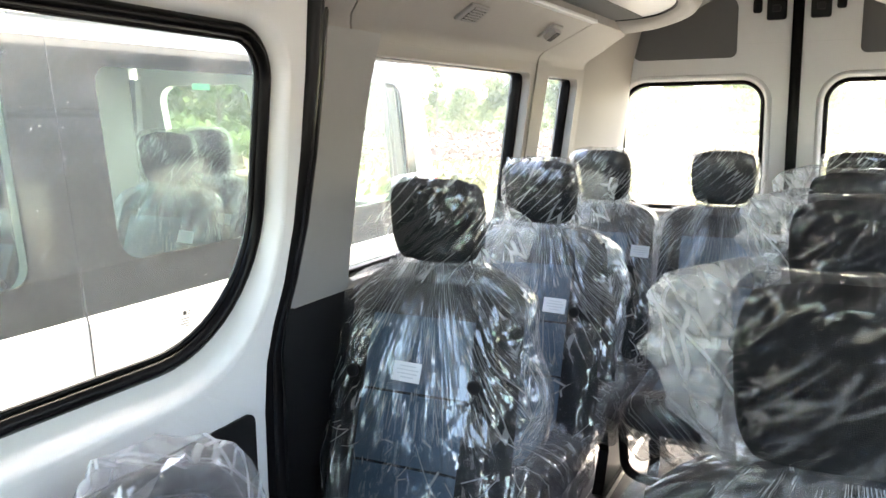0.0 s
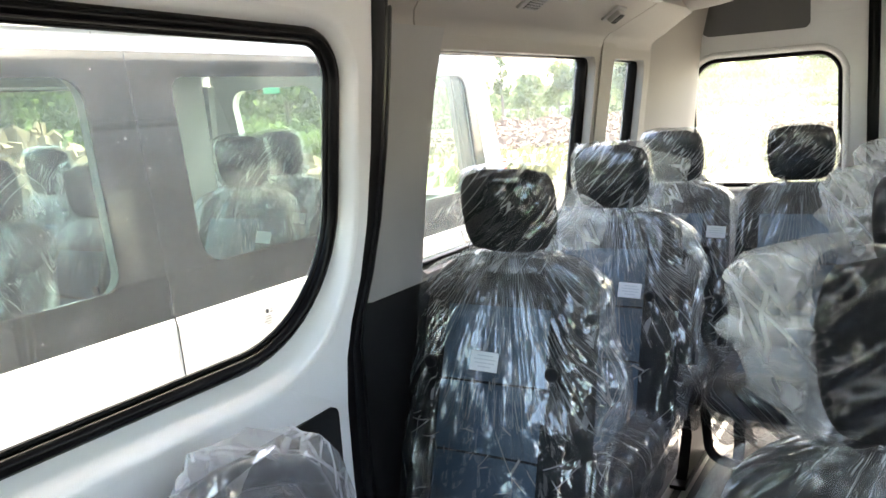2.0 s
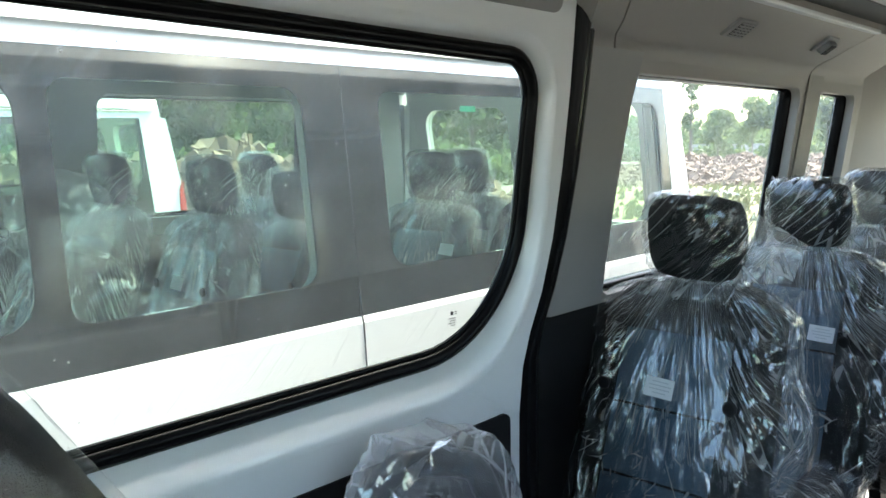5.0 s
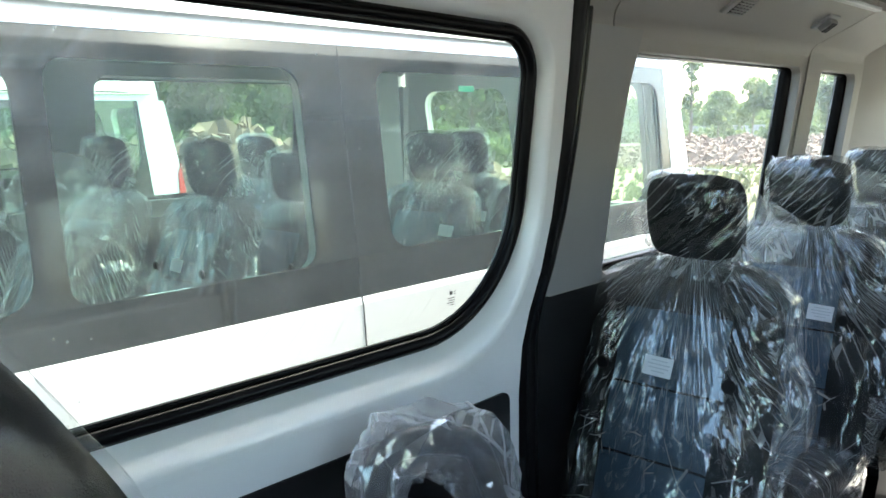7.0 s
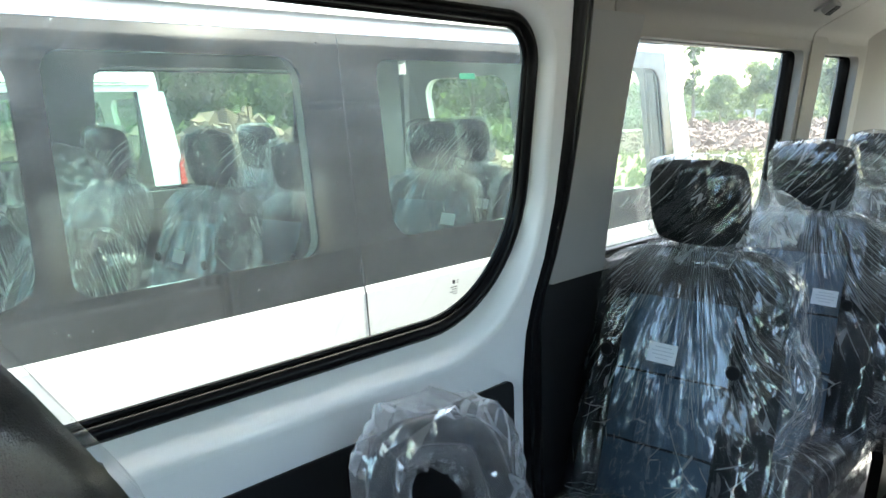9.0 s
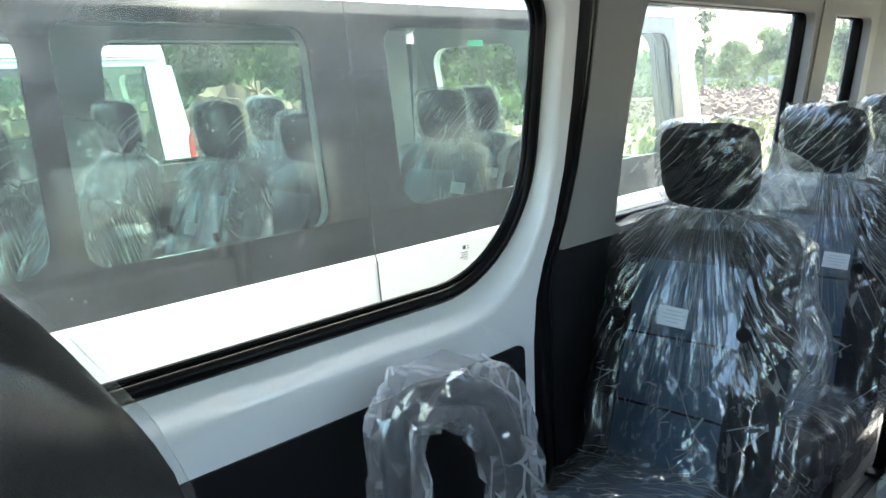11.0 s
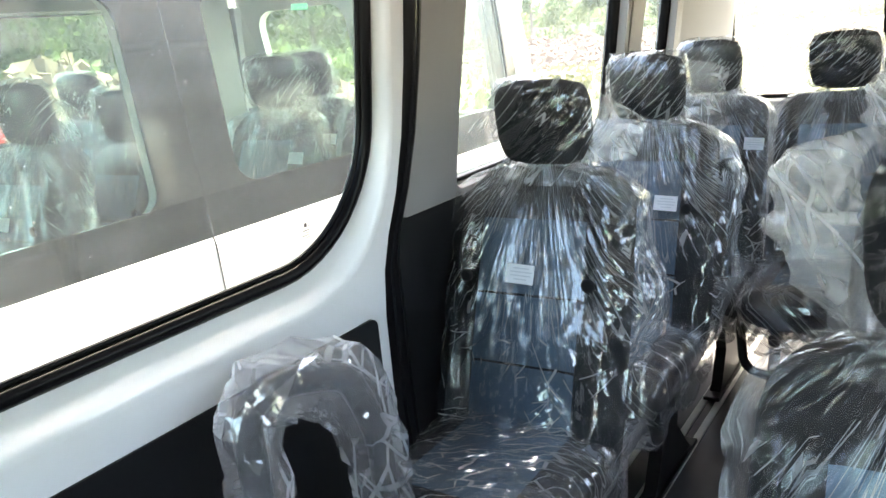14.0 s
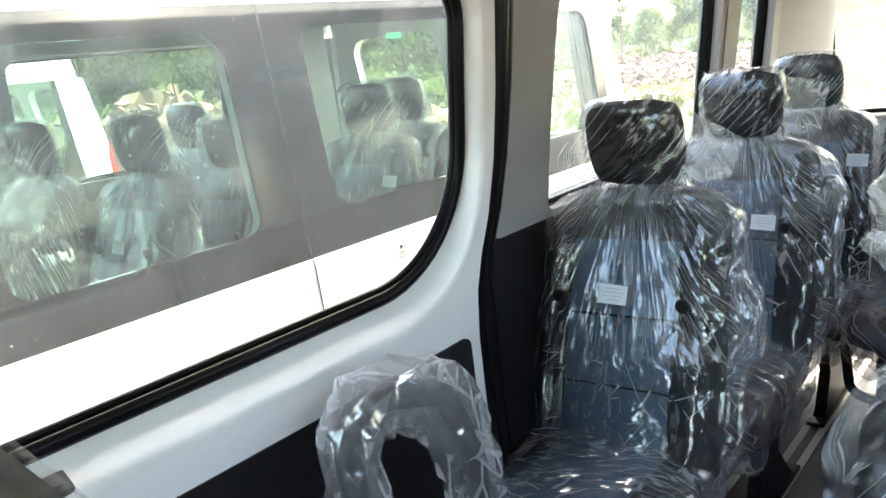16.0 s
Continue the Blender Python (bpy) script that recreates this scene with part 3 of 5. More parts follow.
ceiling_duct(-1)
ceiling_duct(1)
tagged(part("ceiling_header", boxed(CX - 0.95, CX + 0.95, 3.44, 4.1, 1.985, 2.04, 0.01), BEIGE), "beige plastic header at the rear of the ceiling", "ceiling lining", kind="structure")

# right-hand wall with long windows, windscreen wall: they close the place
right = mirror(lambda y, z: left_trim(y, z))
rback = mirror(lambda y, z: left_trim(y, z, 0.05))
RW = [dict(y0=-1.35, y1=-0.35, z0=1.0, z1=1.6), dict(y0=-0.2, y1=1.3, z0=1.03, z1=1.6), dict(y0=1.5, y1=2.8, z0=1.03, z1=1.6), dict(y0=3.08, y1=3.43, z0=1.03, z1=1.6)]
tagged(part("wall_right_upper", plate([(Y_FRONT, 1.0), (Y_REAR, 1.0), (Y_REAR, 1.66), (Y_FRONT, 1.66)], [rr(**w) for w in RW], right, rback), BEIGE),
       "beige plastic upper wall lining with long windows", "wall", kind="structure")
tagged(part("wall_right_lower", plate([(Y_FRONT, 0), (Y_REAR, 0), (Y_REAR, 1.0), (Y_FRONT, 1.0)], [], right, rback), BLACKTRIM),
       "black plastic lower wall lining", "wall", kind="structure")
for i, w in enumerate(RW):
    side_window("window_%d" % (i + 3), w, lambda y, z, off: mirror(lambda a, b: left_trim(a, b, off))(y, z), "fixed clear van side window in black rubber")
front = lambda off: (lambda x, z: (x, Y_FRONT - off + 0.35 * max(0, z - 0.9), z))
tagged(part("wall_front", plate([(CX - 1.0, 0), (CX + 1.0, 0), (CX + 0.9, 1.95), (CX - 0.9, 1.95)], [rr(CX - 0.85, CX + 0.85, 0.95, 1.75, 0.1, 0.1, 0.1, 0.1)], front(0), front(0.06)), BLACKTRIM),
       "black dashboard and windscreen surround", "wall", kind="structure")
ob = part("windscreen", plate(rr(CX - 0.87, CX + 0.87, 0.93, 1.77, 0.1, 0.1, 0.1, 0.1), [], front(0.03), front(0.035)), GLASS)
ob.visible_shadow = False
tagged(ob, "clear laminated windscreen", "window", kind="structure")

# unseen front doorway beside the front passenger seat, left open to let daylight in
tagged(part("wall_left_front", plate([(Y_FRONT, 0.0), (-0.03, 0.0), (-0.03, 1.66), (Y_FRONT, 1.66)], [rr(-1.35, -0.12, 0.06, 1.6, 0.3, 0.06, 0.05, 0.05)], lambda y, z: left_trim(y, z), lambda y, z: left_trim(y, z, 0.05)), WHITE),
       "white painted frame of an unseen doorway, open for light", "wall", kind="structure")

# ---- sliding door ----
def door_face(y, z):
    """The door's inner skin: upright below, leaning in beside the window."""
    return (-1.042 + max(0.0, z - 0.86) * 0.10, y, z)


def door_glass(y, z, off=0.0):
    return (-1.087 + (z - 1.075) * 0.125 - off, y, z)


door = thing("sliding_door", "closed white painted van sliding door with a large window", "door", kind="structure")
WD = dict(y0=0.10, y1=1.333, z0=1.005, z1=1.605, tl=0.09, tr=0.085, br=0.27, bl=0.2)
outer = [(-0.02, 0.05), (1.315, 0.05)] + [(y - 0.03, z) for y, z in reversed(EDGE) if 0.3 < z < 1.75] + [(1.43, 1.83), (-0.02, 1.83)]


def wd(grow, low=0.0):
    pts = rr(**{**WD, "grow": grow}, n=12)
    rise = lambda y, z: (0.005 + 0.018 * max(0.0, 1.25 - y)) * max(0.0, min(1.0, (z - 1.3) / 0.25))
    return [(y, z - low * max(0.0, min(1.0, (1.25 - z) / 0.2)) + rise(y, z)) for y, z in pts]


hole = wd(0.052, 0.045)
part("inner_skin", plate(outer, [hole], door_face, lambda y, z: (door_face(y, z)[0] - 0.012, y, z)), WHITE, door)
steps = []
for grow, lowr, t in ((0.052, 0.045, 0.0), (0.046, 0.040, 0.02), (0.038, 0.034, 0.12), (0.028, 0.022, 0.45), (0.020, 0.012, 0.75), (0.012, 0.004, 0.95), (0.0, 0.0, 1.0)):
    steps.append([tuple(Vector(door_face(y, z)).lerp(Vector(door_glass(y, z, 0.002)), t)) for y, z in wd(grow, lowr)])
part("window_return", loft(steps, True, False), WHITE, door, smooth=True)
ws = part("window_seal", tube([(door_glass(y, z)[0] + 0.016, y, z) for y, z in wd(0.012, 0.004)], 0.016, 10, True), RUBBER, door, smooth=True)
part("seal_lip", tube([(door_glass(y, z)[0] + 0.012, y, z) for y, z in wd(-0.004)], 0.006, 8, True), RUBBER, ws, smooth=True)
pane = part("pane", pane_sheet(wd(0.02), door_glass), GLASS, door, "clear dusty glass pane")
pane.visible_shadow = False
low_panel = rr(-0.0, 1.287, 0.30, 0.838, 0.02, 0.022, 0.05, 0.05)
part("lower_panel", plate(low_panel, [], lambda y, z: (-1.032, y, z), lambda y, z: (-1.05, y, z)), BLACKTRIM, door, "matt black lower door panel")
part("outer_skin", boxed(-1.16, -1.125, -0.1, 1.36, -0.2, 0.93, 0.01), WHITE, door)
top = rr(0.2, 1.375, 1.706, 1.81, 0.02, 0.03, 0.03, 0.02)
part("top_panel", plate(top, [], lambda y, z: (door_face(y, z)[0] + 0.004, y, z), lambda y, z: (door_face(y, z)[0] - 0.004, y, z)), GREYTRIM, door, "grey felt strip above the window")
latch = part("latch", boxed(-0.018, 0.018, -0.03, 0.03, -0.008, 0.008, 0.004), BLACKTRIM, door, "black plastic door latch button")
latch.location = (-1.035, 0.335, 0.945)
latch.rotation_euler = (0, radians(35), 0)
part("latch_tab", boxed(-0.006, 0.012, -0.015, 0.015, 0.006, 0.02, 0.003), BLACKTRIM, latch)
# small printed approval mark on the glass
mark = part("glass_mark", boxed(-0.0006, 0.0006, -0.004, 0.004, -0.004, 0.004), DARKINK, door, "small black printed mark on the glass")
mark.location = (door_glass(0, 1.078)[0] + 0.0012, 1.157, 1.078)
for k, (dy, dz, w) in enumerate(((0.012, 0.002, 0.006), (0.012, -0.003, 0.006), (0.0, -0.011, 0.022), (0.002, -0.016, 0.018), (-0.002, -0.021, 0.022), (0.003, -0.026, 0.014))):
    b = part("print_bar", boxed(-0.0005, 0.0005, -w / 2, w / 2, -0.0008, 0.0008), DARKINK, mark)
    b.location = (0, dy, dz)

# ---- back doors ----
def back_face(x, z):
    return (x, Y_REAR - 0.03, z)


def back_back(x, z):
    return (x, Y_REAR + 0.02, z)


def back_door(side, name):
    """One leaf, hinged at the outside: white skin, window in rubber, felt panel and latch parts."""
    s = side
    X = lambda d: CX + s * d
    leaf = thing(name, "white painted van back door with a rubber-framed window", "door", kind="structure")
    win = [(X(d), z) for d, z in rr(0.125, 0.80, 0.98, 1.60, 0.11, 0.13, 0.13, 0.11, 10)]
    pan = [(X(d), z) for d, z in rr(0.26, 0.75, 1.705, 1.98, 0.05, 0.12, 0.05, 0.03, 8)]
    skin = [(X(0.016), 0.0), (X(0.90), 0.0), (X(0.885), 1.2), (X(0.82), 1.8), (X(0.76), 2.03), (X(0.016), 2.03)]
    part("inner_skin", plate(skin, [win], back_face, back_back), WHITE, leaf)
    def wloop(g):
        return [(X(d), z) for d, z in rr(0.125, 0.80, 0.98, 1.60, 0.11, 0.13, 0.13, 0.11, 10, grow=g)]
    ret = [[(x, Y_REAR - 0.03 + dy, z) for x, z in wloop(g)] for g, dy in ((0.03, -0.001), (0.026, -0.012), (0.016, -0.014), (0.006, -0.006), (0.0, 0.006), (0.0, 0.02))]
    part("window_return", loft(ret, True, False), WHITE, leaf, smooth=True)
    part("window_seal", tube([(x, Y_REAR - 0.012, z) for x, z in wloop(-0.004)], 0.017, 10, True), RUBBER, leaf, smooth=True)
    p = part("pane", pane_sheet(wloop(0.01), lambda x, z: (x, Y_REAR + 0.0, z)), GLASS, leaf)
    p.visible_shadow = False
    part("felt_panel", plate(pan, [], lambda x, z: (x, Y_REAR - 0.036, z), lambda x, z: (x, Y_REAR - 0.02, z)), GREYFELT, leaf, "dark grey felt panel")
    # pressed relief beside the middle joint
    for pts in ([(0.035, 1.655), (0.20, 1.655), (0.225, 1.675), (0.225, 1.71), (0.035, 1.71)], [(0.03, 1.765), (0.225, 1.765), (0.245, 1.79), (0.245, 1.86), (0.03, 1.86)]):
        part("pressed_relief", plate([(X(d), z) for d, z in pts], [], lambda x, z: (x, Y_REAR - 0.0325, z), lambda x, z: (x, Y_REAR - 0.02, z)), WHITE, leaf)
    lt = part("latch", boxed(min(X(0.05), X(0.135)), max(X(0.05), X(0.135)), Y_REAR - 0.055, Y_REAR - 0.028, 1.865, 1.97, 0.01), BLACKTRIM, leaf, "black latch recess")
    part("latch_bolt", boxed(min(X(0.075), X(0.11)), max(X(0.075), X(0.11)), Y_REAR - 0.062, Y_REAR - 0.05, 1.90, 1.93, 0.004), STEEL, lt)
    part("small_latch", boxed(min(X(0.155), X(0.195)), max(X(0.155), X(0.195)), Y_REAR - 0.05, Y_REAR - 0.028, 1.90, 1.965, 0.01), BLACKTRIM, leaf)
    part("cap", boxed(min(X(0.80), X(0.845)), max(X(0.80), X(0.845)), Y_REAR - 0.036, Y_REAR - 0.026, 1.63, 1.70, 0.004), WHITE, leaf)
    return leaf


back_door(-1, "back_door_1")
back_door(1, "back_door_2")
joint = thing("back_door_seal", "black rubber seal between the two back doors", "rubber seal", kind="structure")
part("seal", boxed(CX - 0.024, CX + 0.024, Y_REAR - 0.06, Y_REAR - 0.01, 0.0, 2.03, 0.012, 3), RUBBER, joint, smooth=True)
part("seal_groove", boxed(CX - 0.004, CX + 0.004, Y_REAR - 0.066, Y_REAR - 0.05, 0.0, 2.03), RUBBER, joint)

# ---- small fittings on the cove ----
inward = Vector((0.557, 0, -0.83)).normalized()
across = Vector((0, 1, 0)).cross(inward)


def on_cove(x, y, z):
    """A pose on the sloping cove: local z looks into the van, local y runs along it."""
    m = Matrix((across, Vector((0, 1, 0)), inward)).transposed().to_4x4()
    return Matrix.Translation((x, y, z)) @ m


vent = thing("air_vent", "small grey slatted air vent in the ceiling cove", "vent")
vent.matrix_basis = on_cove(-0.882, 2.10, 1.731)
part("frame", boxed(-0.034, 0.034, -0.062, 0.062, -0.006, 0.006, 0.005), GREYTRIM, vent)
part("backing", boxed(-0.026, 0.026, -0.035, 0.054, 0.004, 0.0068), BLACKTRIM, vent)
for i in range(6):
    part("slat", boxed(-0.026 + 0.0095 * i, -0.0215 + 0.0095 * i, -0.035, 0.054, 0.0062, 0.0095), GREYTRIM, vent)
for j in range(3):
    part("rib", boxed(-0.026, 0.026, -0.016 + 0.022 * j, -0.012 + 0.022 * j, 0.0062, 0.0098), GREYTRIM, vent)
reading = thing("reading_lamp", "small grey swivel reading lamp, switched off", "lamp")
reading.matrix_basis = on_cove(-0.876, 2.75, 1.735)
part("frame", boxed(-0.036, 0.036, -0.052, 0.052, -0.006, 0.006, 0.005), GREYTRIM, reading)
head = part("swivel_head", boxed(-0.024, 0.024, -0.03, 0.034, 0.0, 0.024, 0.006), GREYTRIM, reading)
for i in range(4):
    part("louvre", boxed(-0.021, 0.021, -0.024 + 0.011 * i, -0.018 + 0.011 * i, 0.022, 0.0265), BLACKTRIM, head)
# grab rail by the step, in its plastic sleeve
def rounded(points, r=0.1, n=7):
    out = [Vector(points[0])]
    for a, b, c in zip(points, points[1:], points[2:]):
        a, b, c = Vector(a), Vector(b), Vector(c)
        p, q = b + (a - b).normalized() * r, b + (c - b).normalized() * r
        for k in range(n + 1):
            t = k / n
            out.append(p.lerp(b, t).lerp(b.lerp(q, t), t))
    return out + [Vector(points[-1])]


grab = thing("grab_rail", "black padded grab rail loop in a loose clear plastic sleeve", "grab rail")
line = rounded([(-0.905, 0.765, 0.02), (-0.905, 0.765, 0.885), (-0.885, 0.84, 0.90), (-0.875, 0.99, 0.85), (-0.87, 1.05, 0.70), (-0.87, 1.055, 0.02)], 0.045)
dense = []
for a, b in zip(line, line[1:]):
    k = max(1, int((b - a).length / 0.012))
    dense += [a.lerp(b, i / k) for i in range(k)]
part("rail", tube(dense[::3] + [line[-1]], 0.026, 12), STEEL, grab, "black padded tube", smooth=True)
part("foot", boxed(-0.945, -0.865, 0.725, 0.805, 0.0, 0.012, 0.004), STEEL, grab)
part("foot", boxed(-0.91, -0.83, 1.015, 1.095, 0.0, 0.012, 0.004), STEEL, grab)
rng = random.Random(5)
coarse = dense[::3] + [dense[-1]]
rings = []
for i, p in enumerate(coarse):
    d = (coarse[min(i + 1, len(coarse) - 1)] - coarse[max(i - 1, 0)]).normalized()
    side = Vector((1, 0, 0))
    up = d.cross(side).normalized()
    side = up.cross(d).normalized()
    r0 = (0.062 if p.y < 0.80 else 0.074) + 0.010 * noise.noise(Vector((i * 0.14, 3, 0)))
    p = p + Vector((0, -0.012 if p.y > 0.9 else 0.004, 0))
    ring = []
    for k in range(13):
        a = 2 * math.pi * (k + rng.uniform(-0.4, 0.4)) / 13
        r = r0 * (1 + rng.uniform(-0.22, 0.10))
        ring.append(p + (side * math.cos(a) * 0.8 + up * math.sin(a)) * max(r, 0.032) + d * rng.uniform(-0.013, 0.013))
    rings.append(ring)
bm = loft(rings, True, False)
bmesh.ops.triangulate(bm, faces=bm.faces)
part("plastic_sleeve", bm, SLEEVEFILM, grab, "loose crumpled clear plastic sleeve")


# ---- seats ----
def back_half(z):
    """Half width of the backrest at height z."""
    t = (z - 0.42) / 0.67
    w = 0.243 - 0.020 * max(0.0, t) ** 1.6
    if z > 0.98:
        w *= max(0.02, 1 - ((z - 0.98) / 0.094) ** 2.4 * 0.32)
    return w


def back_mid(z):
    return 0.03 - (1.09 - z) * 0.35


def back_depth(z):
    d = 0.062 + 0.014 * math.sin(math.pi * (z - 0.42) / 0.67)
    if z > 1.0:
        d *= max(0.25, 1 - ((z - 1.0) / 0.078) ** 2.5 * 0.7)
    return d


def front_y(x, z):
    """The cushioned front of the backrest: flat middle, raised bolsters."""
    u = min(0.999, abs(x) / back_half(z))
    y = back_mid(z) - back_depth(z) * (1 - u ** 4.5) ** (1 / 2.5)
    return y - 0.022 * math.exp(-((abs(x) - 0.185) / 0.04) ** 2) * (1 if z < 1.0 else max(0, 1 - (z - 1.0) / 0.09))


def oval(hw, hd, cx, cy, n, e=3.6):
    out = []
    for k in range(n):
        a = 2 * math.pi * k / n
        c, s = math.cos(a), math.sin(a)
        out.append((cx + hw * math.copysign(abs(c) ** (2 / e), c), cy + hd * math.copysign(abs(s) ** (2 / e), s)))
    return out


def head_rings(grow=0.0, n=40, m=14):
    """Rounded headrest pad, a little wider in the middle."""
    rings = []
    for i in range(m + 1):
        v = -1 + 2 * i / m
        f = max(0.0, 1 - abs(v) ** 3.6) ** (1 / 3.0)
        f = max(f, 0.02)
        hw = (0.116 + 0.006 * (1 - v * v) + 0.004 * v) * (0.52 + 0.48 * f) + grow
        hd = 0.056 * f + grow
        rings.append((hw if f > 0.03 else hw * 0.9, hd, -0.002 - 0.012 * v, 1.193 + (0.107 + grow) * v))
    return rings


def wrinkle(q, amp):
    return amp * (0.6 * noise.noise(q) + 0.5 * ridge(noise.noise(q * 2.1 + Vector((3, 1, 0)))) + 0.25 * ridge(noise.noise(q * 4.7)))


def cover_back(seed, flare):
    """Bag over the backrest: pleats run out from the neck of the headrest, crumples lower down."""
    n, m = 500, 50
    bm = bmesh.new()
    rings, plain = [], []
    for i in range(m + 1):
        z = 1.095 - (1.095 - 0.40) * i / m
        zb = min(z, 1.070)
        hw, hd = back_half(zb) + 0.012, back_depth(zb) + 0.012
        if z > 1.070:
            hw, hd = hw * 0.7, hd * 0.8
        ring = []
        for k, (x, y) in enumerate(oval(hw, hd, 0, back_mid(zb), n, 3.4)):
            if y < back_mid(zb):
                y = min(y, front_y(max(-hw + 0.02, min(hw - 0.02, x)), zb) - 0.005)
                if z > 0.95:
                    tent = (z - 0.95) / 0.145
                    y = min(y, (front_y(max(-0.2, min(0.2, x)), 0.95) - 0.006) * (1 - tent) + (-0.035) * tent)
            turn = max(0.0, min(1.0, (abs(x) / hw - 0.9) / 0.1))
            plain.append((math.atan2(x, 1.21 - z) * 0.42 + math.copysign(1.6, x) * turn * (y - back_mid(zb)) + seed, math.hypot(x, 1.21 - z)))
            th, d = math.atan2(x, 1.20 - z), math.hypot(x, 1.20 - z)
            fade = min(1.0, max(0.0, (d - 0.08) / 0.05)) * min(1.0, d / 0.28)
            low = min(1.0, max(0.0, (0.80 - z) / 0.25))
            fold = ridge(noise.noise(Vector((th * 9, d * 1.1, seed)))) ** 2 * 0.007 + ridge(noise.noise(Vector((th * 24, d * 1.2, seed + 9)))) ** 2 * 0.003
            crum = wrinkle(Vector((x * 13, z * 9 + y * 9, seed * 3.1)), 0.005)
            rim = max(0.0, min(1.0, (abs(x) - 0.13) / 0.07))
            off = fade * (fold * (0.28 + 0.5 * rim) * (1 - 0.65 * low) + crum * (0.15 + 0.25 * low + 0.6 * rim)) + 0.002
            out = Vector((x * 0.35, y - back_mid(zb), 0)).normalized()
            if x > 0.12:
                loose = flare * math.sin(math.pi * min(1.0, max(0.0, (1.07 - z) / 0.66))) ** 0.8
                x += loose * (x - 0.12) / 0.12 * (0.75 + 0.7 * noise.noise(Vector((z * 7, y * 6, seed))))
            if x < -0.15:
                x -= (0.012 + 0.028 * low) * (0.6 + noise.noise(Vector((z * 8, seed, 1))))
            ring.append(Vector((x, y, z)) + out * max(off, -0.002))
        rings.append(ring)
    loft(rings, True, False, bm)
    bm.verts.index_update()
    layer = bm.loops.layers.uv.new("UVMap")
    for f in bm.faces:
        for lp in f.loops:
            lp[layer].uv = plain[lp.vert.index]
    return bm


def cover_head(seed):
    """Tight bag over the headrest, with a loose corner standing off."""
    bm = bmesh.new()
    rings = [[Vector((x * (1 + 0.12 * noise.noise(Vector((x * 60, y * 60, z * 9 + seed)))), y * (1 + 0.2 * noise.noise(Vector((x * 70, seed, z * 9)))), z)) for x, y in oval(hw, hd, 0, 0.012, 150, 2.6)]
             for hw, hd, z in ((0.165, 0.075, 1.045), (0.13, 0.062, 1.062), (0.105, 0.05, 1.074), (0.095, 0.044, 1.083))]
    for hw, hd, cy, z in head_rings(0.007, 150, 44)[1:]:
        ring = []
        for x, y in oval(hw, hd, 0, cy, 150, 3.4):
            u, v = 0.62 * (x + 0.6 * y) - 0.78 * z, 0.62 * z + 0.78 * x
            u += 0.8 * (x + 0.1) * (z - 1.1)
            off = 0.003 + 0.0045 * ridge(noise.noise(Vector((u * 24, v * 3, seed)))) ** 3 + 0.0028 * ridge(noise.noise(Vector((u * 52, v * 5, seed + 4)))) ** 3
            off += wrinkle(Vector((x * 15, y * 12, z * 12 + seed * 5)), 0.003)
            nrm = Vector((x * 0.5, (y - cy), (z - 1.2) * 0.4)).normalized()
            ring.append(Vector((x, y, z)) + nrm * max(off, -0.002))
        rings.append(ring)
    loft(rings, True, True, bm)
    return film_uv(bm, lambda p: (0.62 * (p.x + 0.6 * p.y) - 0.78 * p.z + seed + 0.8 * (p.x + 0.1) * (p.z - 1.1), 0.62 * p.z + 0.78 * p.x - 0.3 * p.y))


def loose_corner(seed, s, reach, top, tip):
    """A loose bag corner that stands off beside the headrest."""
    bm = bmesh.new()
    add_sheet(bm, sheet([(s * 0.095, 0.015, top), (s * 0.095, 0.0, 1.09), (s * (0.11 + reach * 0.85), 0.04, 1.095), (s * (0.12 + reach), 0.045, tip)], 26, 22, 0.010, 9, seed))
    return bm


def loose_fold(seed, s, reach):
    bm = bmesh.new()
    add_sheet(bm, sheet([(s * 0.10, 0.02, 1.10), (s * 0.05, -0.03, 1.085), (s * (0.17 + reach * 0.4), -0.01, 1.03), (s * (0.20 + reach * 0.5), 0.02, 1.085)], 18, 14, 0.009, 14, seed))
    return bm


def loose_bag(seed, reach):
    """A bag far too wide for its headrest: it stands off in a crumpled fin on one side and is gathered at the neck."""
    rings, n, m = [], 130, 52
    for i in range(m + 1):
        t = i / m
        z = 1.055 + 0.262 * t
        body = max(0.05, 1 - abs(2 * t - 1) ** 4.5) ** (1 / 2.6)
        hw, hd = 0.135 * (0.62 + 0.38 * body), 0.070 * body + 0.006
        out = reach * ((t / 0.72) ** 0.75 if t < 0.72 else max(0.0, 1 - ((t - 0.72) / 0.30) ** 2) ** 0.6)
        ring = []
        for x, y in [p for p in oval(hw, hd, 0, -0.004 - 0.02 * (t - 0.5), n, 3.0)[int(n * 0.34):int(n * 0.66) + 1]]:
            q = Vector((x * 16, y * 16, z * 14 + seed))
            k = max(0.0, (-x - 0.04) / max(0.02, hw - 0.04))
            x -= out * k * (1 + 0.55 * noise.noise(Vector((z * 16, seed, y * 6))) + 0.3 * noise.noise(Vector((z * 45, seed, 2))))
            y *= 1 - 0.75 * k
            y += 0.05 * k * noise.noise(Vector((z * 9, x * 9, seed)))
            ring.append(Vector((x, y, z + 0.02 * k * noise.noise(q * 0.6))) + Vector((x, y * 2, 0)).normalized() * (wrinkle(q, 0.009) * (0.1 + k)))
        rings.append(ring)
    return loft(rings, False, False)


